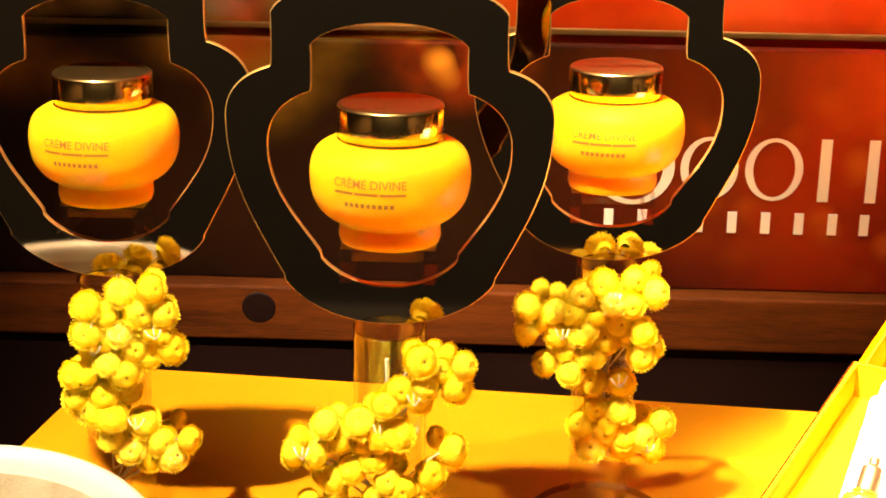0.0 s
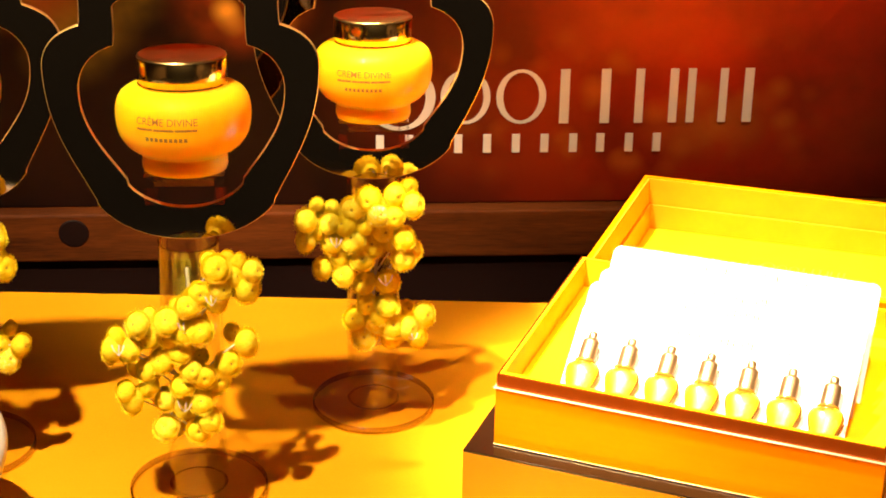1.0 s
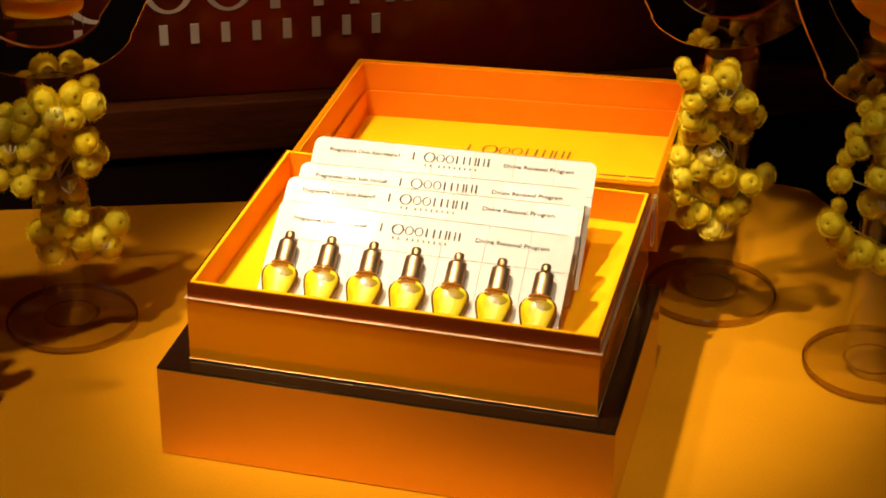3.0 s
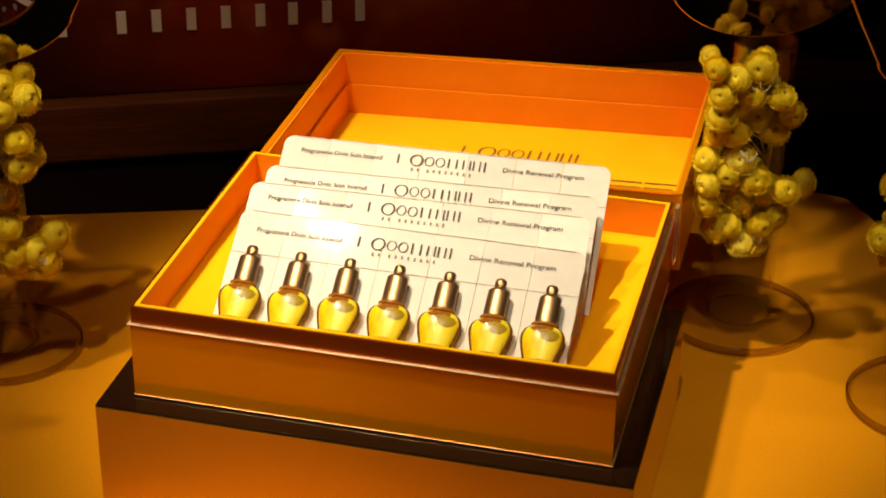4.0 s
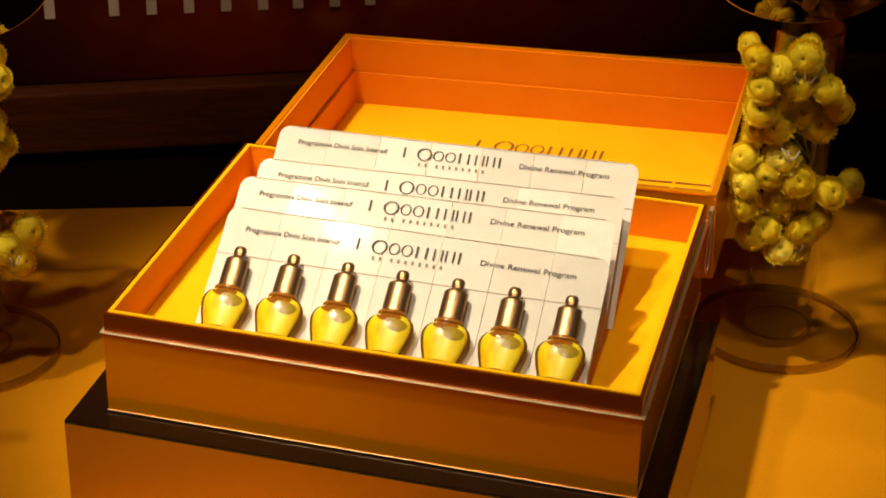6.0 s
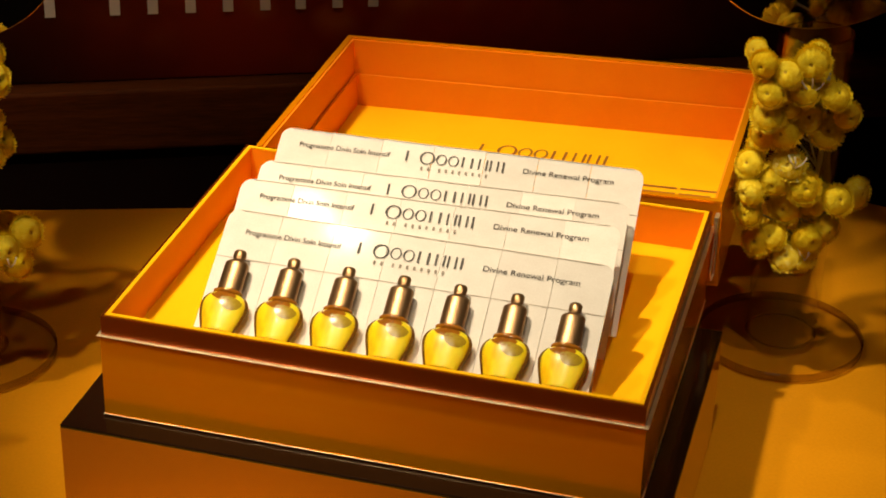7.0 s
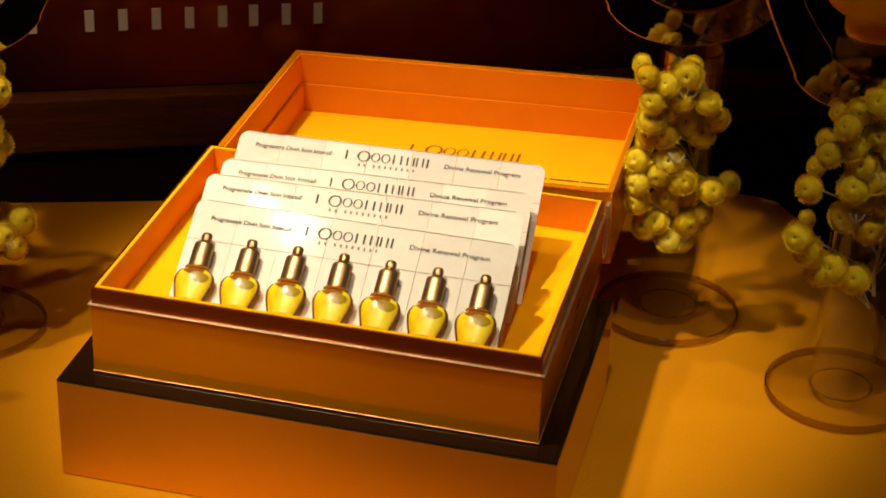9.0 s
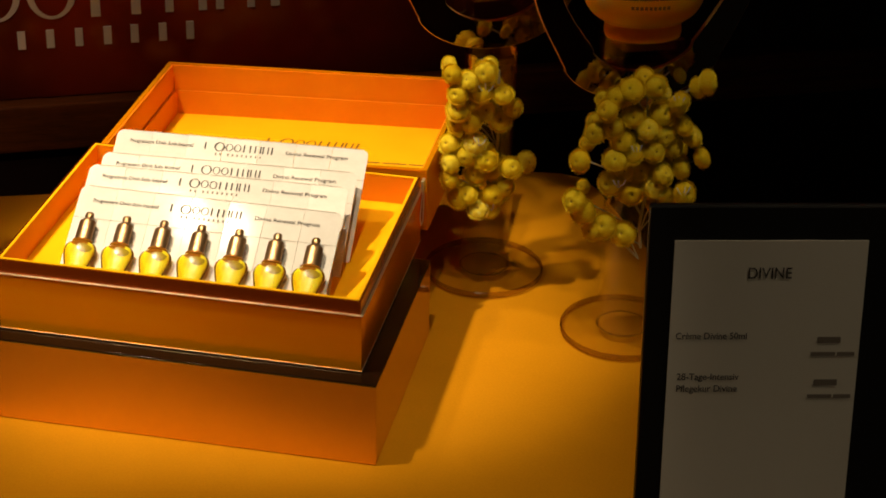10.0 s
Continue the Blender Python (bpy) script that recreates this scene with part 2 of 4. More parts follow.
def print_material(name, upper):
    """The printed poster: a soft photograph of yellow flowers on dark red."""
    m, nt, p = material(name)
    co = nt.nodes.new("ShaderNodeTexCoord")
    sep = nt.nodes.new("ShaderNodeSeparateXYZ")
    nt.links.new(co.outputs["Object"], sep.inputs[0])

    def bell(cx, cz, rx, rz):
        mp = node(nt, "ShaderNodeMapping")
        mp.vector_type = "POINT"
        mp.inputs["Location"].default_value = (-cx / rx, 0, -cz / rz)
        mp.inputs["Scale"].default_value = (1 / rx, 0, 1 / rz)
        nt.links.new(co.outputs["Object"], mp.inputs["Vector"])
        g = nt.nodes.new("ShaderNodeTexGradient")
        g.gradient_type = "SPHERICAL"
        nt.links.new(mp.outputs["Vector"], g.inputs["Vector"])
        mr = node(nt, "ShaderNodeMapRange")
        mr.interpolation_type = "SMOOTHSTEP"
        nt.links.new(g.outputs["Fac"], mr.inputs["Value"])
        return mr.outputs["Result"]

    def mixed(fac, a, b):
        x = nt.nodes.new("ShaderNodeMix")
        x.data_type = "RGBA"
        if isinstance(fac, float):
            x.inputs[0].default_value = fac
        else:
            nt.links.new(fac, x.inputs[0])
        for sock, v in ((x.inputs[6], a), (x.inputs[7], b)):
            if isinstance(v, tuple):
                sock.default_value = (*v, 1)
            else:
                nt.links.new(v, sock)
        return x.outputs[2]

    def times(a, b):
        x = nt.nodes.new("ShaderNodeMath")
        x.operation = "MULTIPLY"
        x.use_clamp = True
        nt.links.new(a, x.inputs[0])
        if isinstance(b, float):
            x.inputs[1].default_value = b
        else:
            nt.links.new(b, x.inputs[1])
        return x.outputs[0]

    cloud = node(nt, "ShaderNodeTexNoise", Scale=11.0, Detail=4.0, Roughness=0.55)
    nt.links.new(co.outputs["Object"], cloud.inputs["Vector"])
    cr = ramp(nt, [(0.36, (0.0, 0.0, 0.0)), (0.66, (1.0, 1.0, 1.0))])
    nt.links.new(cloud.outputs["Fac"], cr.inputs["Fac"])
    blobs = node(nt, "ShaderNodeTexVoronoi", Scale=42.0)
    blobs.feature = "SMOOTH_F1"
    blobs.inputs["Smoothness"].default_value = 0.6
    nt.links.new(co.outputs["Object"], blobs.inputs["Vector"])
    br = ramp(nt, [(0.12, (1.0, 1.0, 1.0)), (0.5, (0.0, 0.0, 0.0))])
    nt.links.new(blobs.outputs["Distance"], br.inputs["Fac"])
    # red ground, near-black outwards and brighter red around x 0.19
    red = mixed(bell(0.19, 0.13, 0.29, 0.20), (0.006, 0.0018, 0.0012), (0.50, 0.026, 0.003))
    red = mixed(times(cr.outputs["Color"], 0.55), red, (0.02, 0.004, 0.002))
    heads = times(times(br.outputs["Color"], bell(0.15, 0.09, 0.19, 0.09)), cr.outputs["Color"])
    c = mixed(heads, red, (0.60, 0.15, 0.014))
    c = mixed(times(bell(0.20, 0.08, 0.06, 0.035), cr.outputs["Color"]), c, (0.50, 0.14, 0.015))
    c = mixed(times(times(bell(-0.120, 0.172, 0.060, 0.045), cr.outputs["Color"]), 1.3), c, (0.60, 0.07, 0.006))
    c = mixed(times(times(bell(-0.112, 0.170, 0.045, 0.032), br.outputs["Color"]), 1.7), c, (0.90, 0.36, 0.03))
    c = mixed(times(times(bell(-0.247, 0.185, 0.05, 0.05), cr.outputs["Color"]), 1.2), c, (0.40, 0.05, 0.006))
    for x, z, r in ((-0.39, 0.165, 0.055), (-0.34, 0.150, 0.030), (-0.28, 0.178, 0.040), (-0.225, 0.155, 0.046), (-0.236, 0.135, 0.038), (-0.19, 0.172, 0.028)):
        c = mixed(times(times(bell(x, z, r, r * 0.8), cr.outputs["Color"]), 0.8), c, (0.34, 0.17, 0.012))
    if upper:
        # brighter red with yellow and olive flowers to one side
        c = mixed(cr.outputs["Color"], (0.62, 0.035, 0.004), (0.88, 0.085, 0.008))
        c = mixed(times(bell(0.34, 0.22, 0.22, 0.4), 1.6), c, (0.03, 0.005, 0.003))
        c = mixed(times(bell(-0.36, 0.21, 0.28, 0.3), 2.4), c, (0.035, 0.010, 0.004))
        c = mixed(times(bell(-0.137, 0.185, 0.075, 0.055), 1.3), c, (0.75, 0.22, 0.02))
        c = mixed(times(times(bell(-0.137, 0.190, 0.06, 0.04), br.outputs["Color"]), 1.6), c, (0.95, 0.55, 0.06))
        c = mixed(times(times(bell(-0.25, 0.19, 0.05, 0.05), cr.outputs["Color"]), 1.4), c, (0.70, 0.12, 0.015))
        for x, z, r in ((-0.39, 0.18, 0.05), (-0.335, 0.205, 0.03), (-0.28, 0.195, 0.042), (-0.215, 0.20, 0.03)):
            c = mixed(times(bell(x, z, r, r), 1.1), c, (0.42, 0.30, 0.07))
    nt.links.new(c, p.inputs["Base Color"])
    p.inputs["Roughness"].default_value = 0.25 if upper else 0.4
    p.inputs["Specular IOR Level"].default_value = 0.2
    p.inputs["Coat Weight"].default_value = 0.4 if upper else 0.0
    return m


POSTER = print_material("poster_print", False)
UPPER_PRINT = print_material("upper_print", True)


# ---- mesh tools ----
def mesh_of(name, bm, *mats, smooth=False):
    me = bpy.data.meshes.new(name)
    bmesh.ops.recalc_face_normals(bm, faces=bm.faces)
    for f in bm.faces:
        f.smooth = smooth
    bm.to_mesh(me)
    bm.free()
    for m in mats:
        me.materials.append(m)
    return me


def part(name, bm, mat, parent=None, label="", smooth=False, at=None):
    mats = mat if isinstance(mat, tuple) else (mat,)
    me = bm if isinstance(bm, bpy.types.Mesh) else mesh_of(name, bm, *mats, smooth=smooth)
    ob = new(name, me)
    if parent is not None:
        ob.parent = parent
    if at is not None:
        ob.matrix_basis = at
    if label:
        ob["label"] = label
    return ob


def thing(name, label, category, m=None, group="", kind=""):
    ob = new(name)
    ob.empty_display_size = 0.02
    if m is not None:
        ob.matrix_basis = m
    return tagged(ob, label, category, group, kind)


def block(x0, x1, y0, y1, z0, z1, bevel=0.0, bm=None, segments=2):
    own = bm is None
    bm = bm or bmesh.new()
    r = bmesh.ops.create_cube(bm, size=1.0)
    for v in r["verts"]:
        v.co = Vector(((x0 + x1) / 2 + v.co.x * (x1 - x0), (y0 + y1) / 2 + v.co.y * (y1 - y0), (z0 + z1) / 2 + v.co.z * (z1 - z0)))
    if bevel and own:
        bmesh.ops.bevel(bm, geom=list(bm.edges), offset=bevel, segments=segments, affect="EDGES", profile=0.5)
    return bm


def lathe(profile, steps=40, squash=1.0):
    """Turns a profile of (radius, height) round z."""
    bm = bmesh.new()
    rings = []
    for r, z in profile:
        if r < 1e-6:
            rings.append([bm.verts.new((0, 0, z))])
        else:
            rings.append([bm.verts.new((r * cos(2 * pi * i / steps), squash * r * sin(2 * pi * i / steps), z)) for i in range(steps)])
    for a, b in zip(rings, rings[1:]):
        for i in range(steps):
            j = (i + 1) % steps
            if len(a) == 1 and len(b) > 1:
                bm.faces.new((a[0], b[i], b[j]))
            elif len(b) == 1 and len(a) > 1:
                bm.faces.new((a[i], a[j], b[0]))
            elif len(a) > 1:
                bm.faces.new((a[i], a[j], b[j], b[i]))
    return bm


def smooth_profile(points, n=6):
    """Catmull-Rom through the points."""
    out = []
    p = [points[0], *points, points[-1]]
    for a, b, c, d in zip(p, p[1:], p[2:], p[3:]):
        for k in range(n):
            t = k / n
            out.append(tuple(0.5 * (2 * b[i] + (c[i] - a[i]) * t + (2 * a[i] - 5 * b[i] + 4 * c[i] - d[i]) * t * t + (3 * b[i] - a[i] - 3 * c[i] + d[i]) * t ** 3) for i in (0, 1)))
    out.append(points[-1])
    return [(max(0.0, r), z) for r, z in out]


def tube(points, radius, steps=6):
    bm = bmesh.new()
    rings = []
    for i, q in enumerate(points):
        q = Vector(q)
        d = (Vector(points[min(i + 1, len(points) - 1)]) - Vector(points[max(i - 1, 0)])).normalized()
        u = d.orthogonal().normalized()
        w = d.cross(u)
        rings.append([bm.verts.new(q + radius * (cos(2 * pi * k / steps) * u + sin(2 * pi * k / steps) * w)) for k in range(steps)])
    for a, b in zip(rings, rings[1:]):
        for k in range(steps):
            bm.faces.new((a[k], a[(k + 1) % steps], b[(k + 1) % steps], b[k]))
    bm.faces.new(rings[0])
    bm.faces.new(rings[-1][::-1])
    return bm


def writing(text, height, width=0.0, depth=0.0):
    """A flat mesh of built-in letters, centred, lying in xy; squeezed to the width if one is given."""
    cu = bpy.data.curves.new("writing", "FONT")
    cu.body, cu.size, cu.align_x, cu.extrude, cu.offset = text, 1.0, "CENTER", 0.0, 0.006
    ob = bpy.data.objects.new("writing", cu)
    scene.collection.objects.link(ob)
    bpy.context.view_layer.update()
    me = bpy.data.meshes.new_from_object(ob.evaluated_get(bpy.context.evaluated_depsgraph_get()))
    bpy.data.objects.remove(ob)
    bm = bmesh.new()
    bm.from_mesh(me)
    xs = [v.co.x for v in bm.verts]
    sx = width / (max(xs) - min(xs)) if width else height / 0.7
    for v in bm.verts:
        v.co = Vector((v.co.x * sx, v.co.y * height / 0.7, 0))
    return bm


def bars(spans, height, y0=0.0):
    """Plain upright bars, one for each span, lying in xy."""
    bm = bmesh.new()
    for a, b in spans:
        v = [bm.verts.new((x, y, 0)) for x, y in ((a, y0), (b, y0), (b, y0 + height), (a, y0 + height))]
        bm.faces.new(v)
    return bm


MARKS = (("bar", 0.02, 0.020), ("ring", 0.155, 0.150), ("ring", 0.315, 0.105), ("ring", 0.432, 0.105), ("bar", 0.566, 0.020), ("bar", 0.652, 0.020), ("pair", 0.725, 0.090), ("pair", 0.835, 0.085), ("bar", 0.955, 0.020))


def mark(kind, w, h):
    """One plain mark, lying in xy: a bar, two bars or an oval ring."""
    if kind == "bar":
        return bars([(0, w)], h)
    if kind == "pair":
        return bars([(0, w * 0.2), (w * 0.8, w)], h)
    bm = bmesh.new()
    steps = [2 * pi * i / 32 for i in range(32)]
    outer = [(w / 2 + w / 2 * cos(a), h / 2 + h / 2 * sin(a)) for a in steps]
    inner = [(w / 2 + w * 0.36 * cos(a), h / 2 + h * 0.44 * sin(a)) for a in steps]
    lo = [bm.verts.new((x, y, 0)) for x, y in outer]
    hi = [bm.verts.new((x, y, 0)) for x, y in inner]
    n = len(lo)
    for i in range(n):
        bm.faces.new((lo[i], lo[(i + 1) % n], hi[(i + 1) % n], hi[i]))
    return bm


def brand_marks(parent, x0, x1, y, h, mat, label, z, put=None):
    """The brand line as plain shapes from x0 to x1, its first ring a little taller."""
    put = put or Matrix()
    full = x1 - x0
    for i, (kind, at, w) in enumerate(MARKS):
        tall = h * 1.22 if i == 1 else h
        part("brand_mark", mark(kind, w * full, tall), mat, parent, label, at=put @ pose(x0 + at * full, y - (tall - h) / 2, z))


# ---- the shop round the display ----
def plain(name, x0, x1, y0, y1, z0, z1, mat, label, category):
    ob = part(name, block(x0, x1, y0, y1, z0, z1), mat)
    return tagged(ob, label, category, kind="structure")


plain("floor", -2.2, 2.2, -2.2, 2.0, -1.05, -0.95, DEPTH, "shop floor under the display, coloured near-black as if unlit", "floor")
plain("ceiling", -2.2, 2.2, -2.2, 2.0, 1.75, 1.85, SHOP, "dark brown shop ceiling above the display", "ceiling")
plain("wall_west", -2.3, -2.2, -2.2, 2.0, -0.95, 1.75, SHOP, "dark brown plain shop wall", "wall")
plain("wall_east", 2.2, 2.3, -2.2, 2.0, -0.95, 1.75, SHOP, "dark brown plain shop wall", "wall")
plain("wall_south", -2.2, 2.2, -2.3, -2.2, -0.95, 1.75, DEPTH, "shop wall coloured near-black and mottled as if unlit", "wall")
plain("wall_north", -2.2, 2.2, 0.90, 1.00, -0.95, 1.75, DARK, "near-black wall behind the display", "wall")


def spot_lamp(at, target):
    lamp = thing("ceiling_spotlight", "small grey metal spotlight out of view under the ceiling", "spotlight", group="spotlights over the display")
    d = (Vector(target) - Vector(at)).normalized()
    lamp.matrix_basis = Matrix.Translation(Vector(at) - d * 0.03) @ d.to_track_quat("-Z", "Y").to_matrix().to_4x4()
    part("housing", lathe([(0.0, 0.10), (0.025, 0.10), (0.032, 0.09), (0.040, 0.0), (0.036, 0.0), (0.028, 0.07), (0.0, 0.075)], 24), LAMP_BODY, lamp, smooth=True)
    top = lamp.matrix_basis.inverted() @ Vector((at[0], at[1], 1.75))
    part("arm", tube([(0, 0, 0.09), tuple(top)], 0.006), LAMP_BODY, lamp)


for at, aim, watts, cone in LAMPS:
    spot_lamp(at, aim)
for at in SHOP_LAMPS:
    spot_lamp((at[0], at[1], 1.66), (at[0], at[1] - 0.35, -0.95))


# ---- pedestal ----
def pedestal():
    ped = thing("display_pedestal", "low display table with a golden yellow top and dark sides", "display table", kind="")
    outline = [(-0.475, 0.20), (0.505, 0.20), (0.4300, 0.560), (0.4265, 0.680), (0.4215, 0.702), (0.408, 0.7125), (0.390, 0.7160), (-0.290, 0.7690), (-0.309, 0.7680), (-0.322, 0.7600), (-0.330, 0.7430)]

    def slab(grow, z0, z1):
        bm = bmesh.new()
        mid = Vector((0.0, 0.4))
        pts = []
        for x, y in outline:
            d = (Vector((x, y)) - mid).normalized() * grow
            pts.append((x + d.x, y + d.y))
        lo = [bm.verts.new((x, y, z0)) for x, y in pts]
        hi = [bm.verts.new((x, y, z1)) for x, y in pts]
        n = len(pts)
        for i in range(n):
            bm.faces.new((lo[i], lo[(i + 1) % n], hi[(i + 1) % n], hi[i]))
        top = bm.faces.new(hi)
        bm.faces.new(lo[::-1])
        bmesh.ops.bevel(bm, geom=list(top.edges), offset=0.003, segments=3, affect="EDGES", profile=0.5)
        return bm

    part("tabletop", slab(0.0, -0.012, 0.0), GOLD_TABLE, ped, "satin golden yellow top")
    part("body", slab(-0.006, -0.95, -0.0125), DARK, ped, "near-black sides")


pedestal()

# ---- backdrop ----
WALL_Y = 0.8506


def backdrop():
    bd = thing("backdrop_poster", "dark red printed poster of blurred yellow flowers with white lettering bars", "poster", kind="")
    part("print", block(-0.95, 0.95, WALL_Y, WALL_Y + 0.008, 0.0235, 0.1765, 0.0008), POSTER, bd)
    put = pose(0, WALL_Y - 0.0011, 0, 90)
    brand_marks(bd, -0.0879, 0.2400, 0.0832, 0.0399, WHITE_PAINT, "white lettering mark", 0.0, put)
    small = [-0.0317, -0.0115, 0.0225, 0.0425, 0.0625, 0.0825, 0.1025, 0.1215, 0.1415, 0.1610]
    for x in small:
        part("lettering_bar", block(x + 0.003, x + 0.0085, WALL_Y - 0.0012, WALL_Y + 0.001, 0.0618, 0.0752), WHITE_PAINT, bd, "small white lettering bar")


backdrop()


def red_panel():
    t = thing("red_panel", "glossy red panel printed with blurred yellow flowers behind the poster", "panel")
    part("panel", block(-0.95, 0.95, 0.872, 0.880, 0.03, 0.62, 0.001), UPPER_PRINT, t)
    part("edge_strip", block(-0.95, 0.95, 0.8690, 0.8715, 0.1775, 0.1815, 0.0008), GOLD_EDGE, t, "shiny gold edge strip")


red_panel()


def wood_rail():
    rail = thing("wood_rail", "dark red-brown wooden rail under the poster", "rail")
    part("board", block(-0.98, 0.95, 0.838, 0.866, -0.0130, 0.0230, 0.0016), WOOD, rail)
    part("plug", lathe([(0.0, 0.0), (0.0095, 0.0), (0.0105, 0.0006), (0.0105, 0.002)], 24), DARK, rail, "dark round plug", smooth=False, at=pose(-0.238, 0.8374, 0.0090, -90))
    part("base_board", block(-0.98, 0.98, 0.843, 0.866, -0.95, -0.0145, 0.001), DARK, rail, "near-black board")


wood_rail()


# ---- cream jar ----
BODY = smooth_profile([(0.0, 0.0092), (0.0195, 0.0092), (0.0228, 0.0102), (0.0282, 0.0142), (0.0320, 0.0205), (0.0334, 0.0285), (0.0331, 0.0360), (0.0308, 0.0418), (0.0262, 0.0452), (0.0218, 0.0463)], 5)


def jar_meshes():
    foot = mesh_of("foot", lathe(smooth_profile([(0.0, 0.0), (0.0185, 0.0), (0.0205, 0.0008), (0.0213, 0.003), (0.0211, 0.0075), (0.0216, 0.0100)], 4), 48), JAR_FOOT, smooth=True)
    body = mesh_of("body", lathe(BODY, 56), JAR, smooth=True)
    r, z0, z1 = 0.0221, 0.0460, 0.0622
    cap = lathe([(0.0, z0), (r - 0.0006, z0), (r, z0 + 0.0005), (r, z0 + 0.0012), (r - 0.0004, z0 + 0.0016), (r, z0 + 0.002), (r, z1 - 0.0012), (r - 0.0003, z1 - 0.0005), (r - 0.0011, z1), (r - 0.0022, z1 - 0.0003), (0.0, z1 - 0.0008)], 56)
    for f in cap.faces:
        if f.calc_center_median().z > z1 - 0.0010:
            f.material_index = 1
    return foot, body, mesh_of("cap", cap, CAP_GOLD, CAP_TOP, smooth=True)


FOOT_ME, BODY_ME, CAP_ME = jar_meshes()


def radius_at(z):
    for (r0, a), (r1, b) in zip(BODY[6:], BODY[7:]):
        if a <= z <= b and b > a:
            return r0 + (r1 - r0) * (z - a) / (b - a)
    return 0.033


def wrapped(bm, z, turn=0.0):
    """Lays flat writing round the jar's front at the height z."""
    for v in bm.verts:
        h = z + v.co.y
        r = radius_at(h) + 0.00025
        a = v.co.x / 0.033 + turn
        v.co = Vector((r * sin(a), -r * cos(a), h))
    return bm


def fine(bm):
    bmesh.ops.subdivide_edges(bm, edges=[e for e in bm.edges if e.calc_length() > 0.003], cuts=3)
    return bm


NAME_ME = mesh_of("product_line", wrapped(writing("CRÈME DIVINE", 0.0038, 0.0305), 0.0318, -0.20), JAR_INK)
RULE_ME = mesh_of("small_print", wrapped(fine(bars([(-0.0150, -0.0065), (-0.0060, 0.0040), (0.0045, 0.0150)], 0.0012)), 0.0288, -0.20), JAR_INK)
MARK_MES = [mesh_of("brand_bar", wrapped(bars([(-0.0105 + 0.0024 * i, -0.0089 + 0.0024 * i)], 0.0020), 0.0232, -0.20), JAR_INK) for i in range(9)]


def emboss(i):
    """One raised bar on the cap's side."""
    bm = bmesh.new()
    a, w = -0.10 + i * 0.095, 0.032
    corners = ((a - w, 0.0528), (a + w, 0.0528), (a + w, 0.0556), (a - w, 0.0556))
    back, face = [[bm.verts.new((r * sin(b), -r * cos(b), z)) for b, z in corners] for r in (0.0219, 0.02235)]
    bm.faces.new(face)
    for k in range(4):
        bm.faces.new((back[k], back[(k + 1) % 4], face[(k + 1) % 4], face[k]))
    return mesh_of("embossed_bar", bm, CAP_GOLD)


EMB_MES = [emboss(i) for i in range(9)]


def cream_jar(m):
    jar = thing("cream_jar", "amber yellow glass cream jar with a gold screw cap", "cream jar", m, "cream jars")
    part("body", BODY_ME, None, jar)
    part("foot", FOOT_ME, None, jar, "deep orange glass foot")
    cap = part("cap", CAP_ME, None, jar, "polished gold cap")
    for me in EMB_MES:
        part("embossed_bar", me, None, cap)
    part("product_line", NAME_ME, None, jar, "brown printed words")
    part("small_print", RULE_ME, None, jar, "brown printed bars")
    for me in MARK_MES:
        part("brand_bar", me, None, jar, "brown printed bar")
    return jar


# ---- jar-shaped display stand ----
def bez(a, b, c, d, n):
    return [tuple((1 - t) ** 3 * a[i] + 3 * t * (1 - t) ** 2 * b[i] + 3 * t * t * (1 - t) * c[i] + t ** 3 * d[i] for i in (0, 1)) for t in [k / n for k in range(n)]]


def half_outline(bottom, foot, widest, waist, neck, top):
    fx, fz = foot
    wx, wz = widest
    out = bez((0, bottom), (fx * 0.5, bottom), (fx * 0.86, bottom + (fz - bottom) * 0.42), (fx, fz - 0.004), 12)
    out += bez((fx, fz - 0.004), (fx + 0.0004, fz - 0.002), (fx + 0.0002, fz - 0.001), (fx + 0.0012, fz), 4)
    out += bez((fx + 0.0012, fz), (fx + (wx - fx) * 0.55, fz + (wz - fz) * 0.34), (wx, wz - (wz - fz) * 0.42), (wx, wz), 16)
    out += bez((wx, wz), (wx, wz + (waist[1] - wz) * 0.55), (waist[0] + (wx - waist[0]) * 0.55, waist[1] - 0.003), waist, 12)
    out += bez(waist, (waist[0] - 0.0008, waist[1] + 0.003), (neck[0] - 0.0002, neck[1] - 0.005), neck, 6)
    out += bez(neck, (neck[0] - 0.004, neck[1] + (top - neck[1]) * 0.55), (neck[0] * 0.5, top), (0, top), 12)
    return out + [(0, top)]


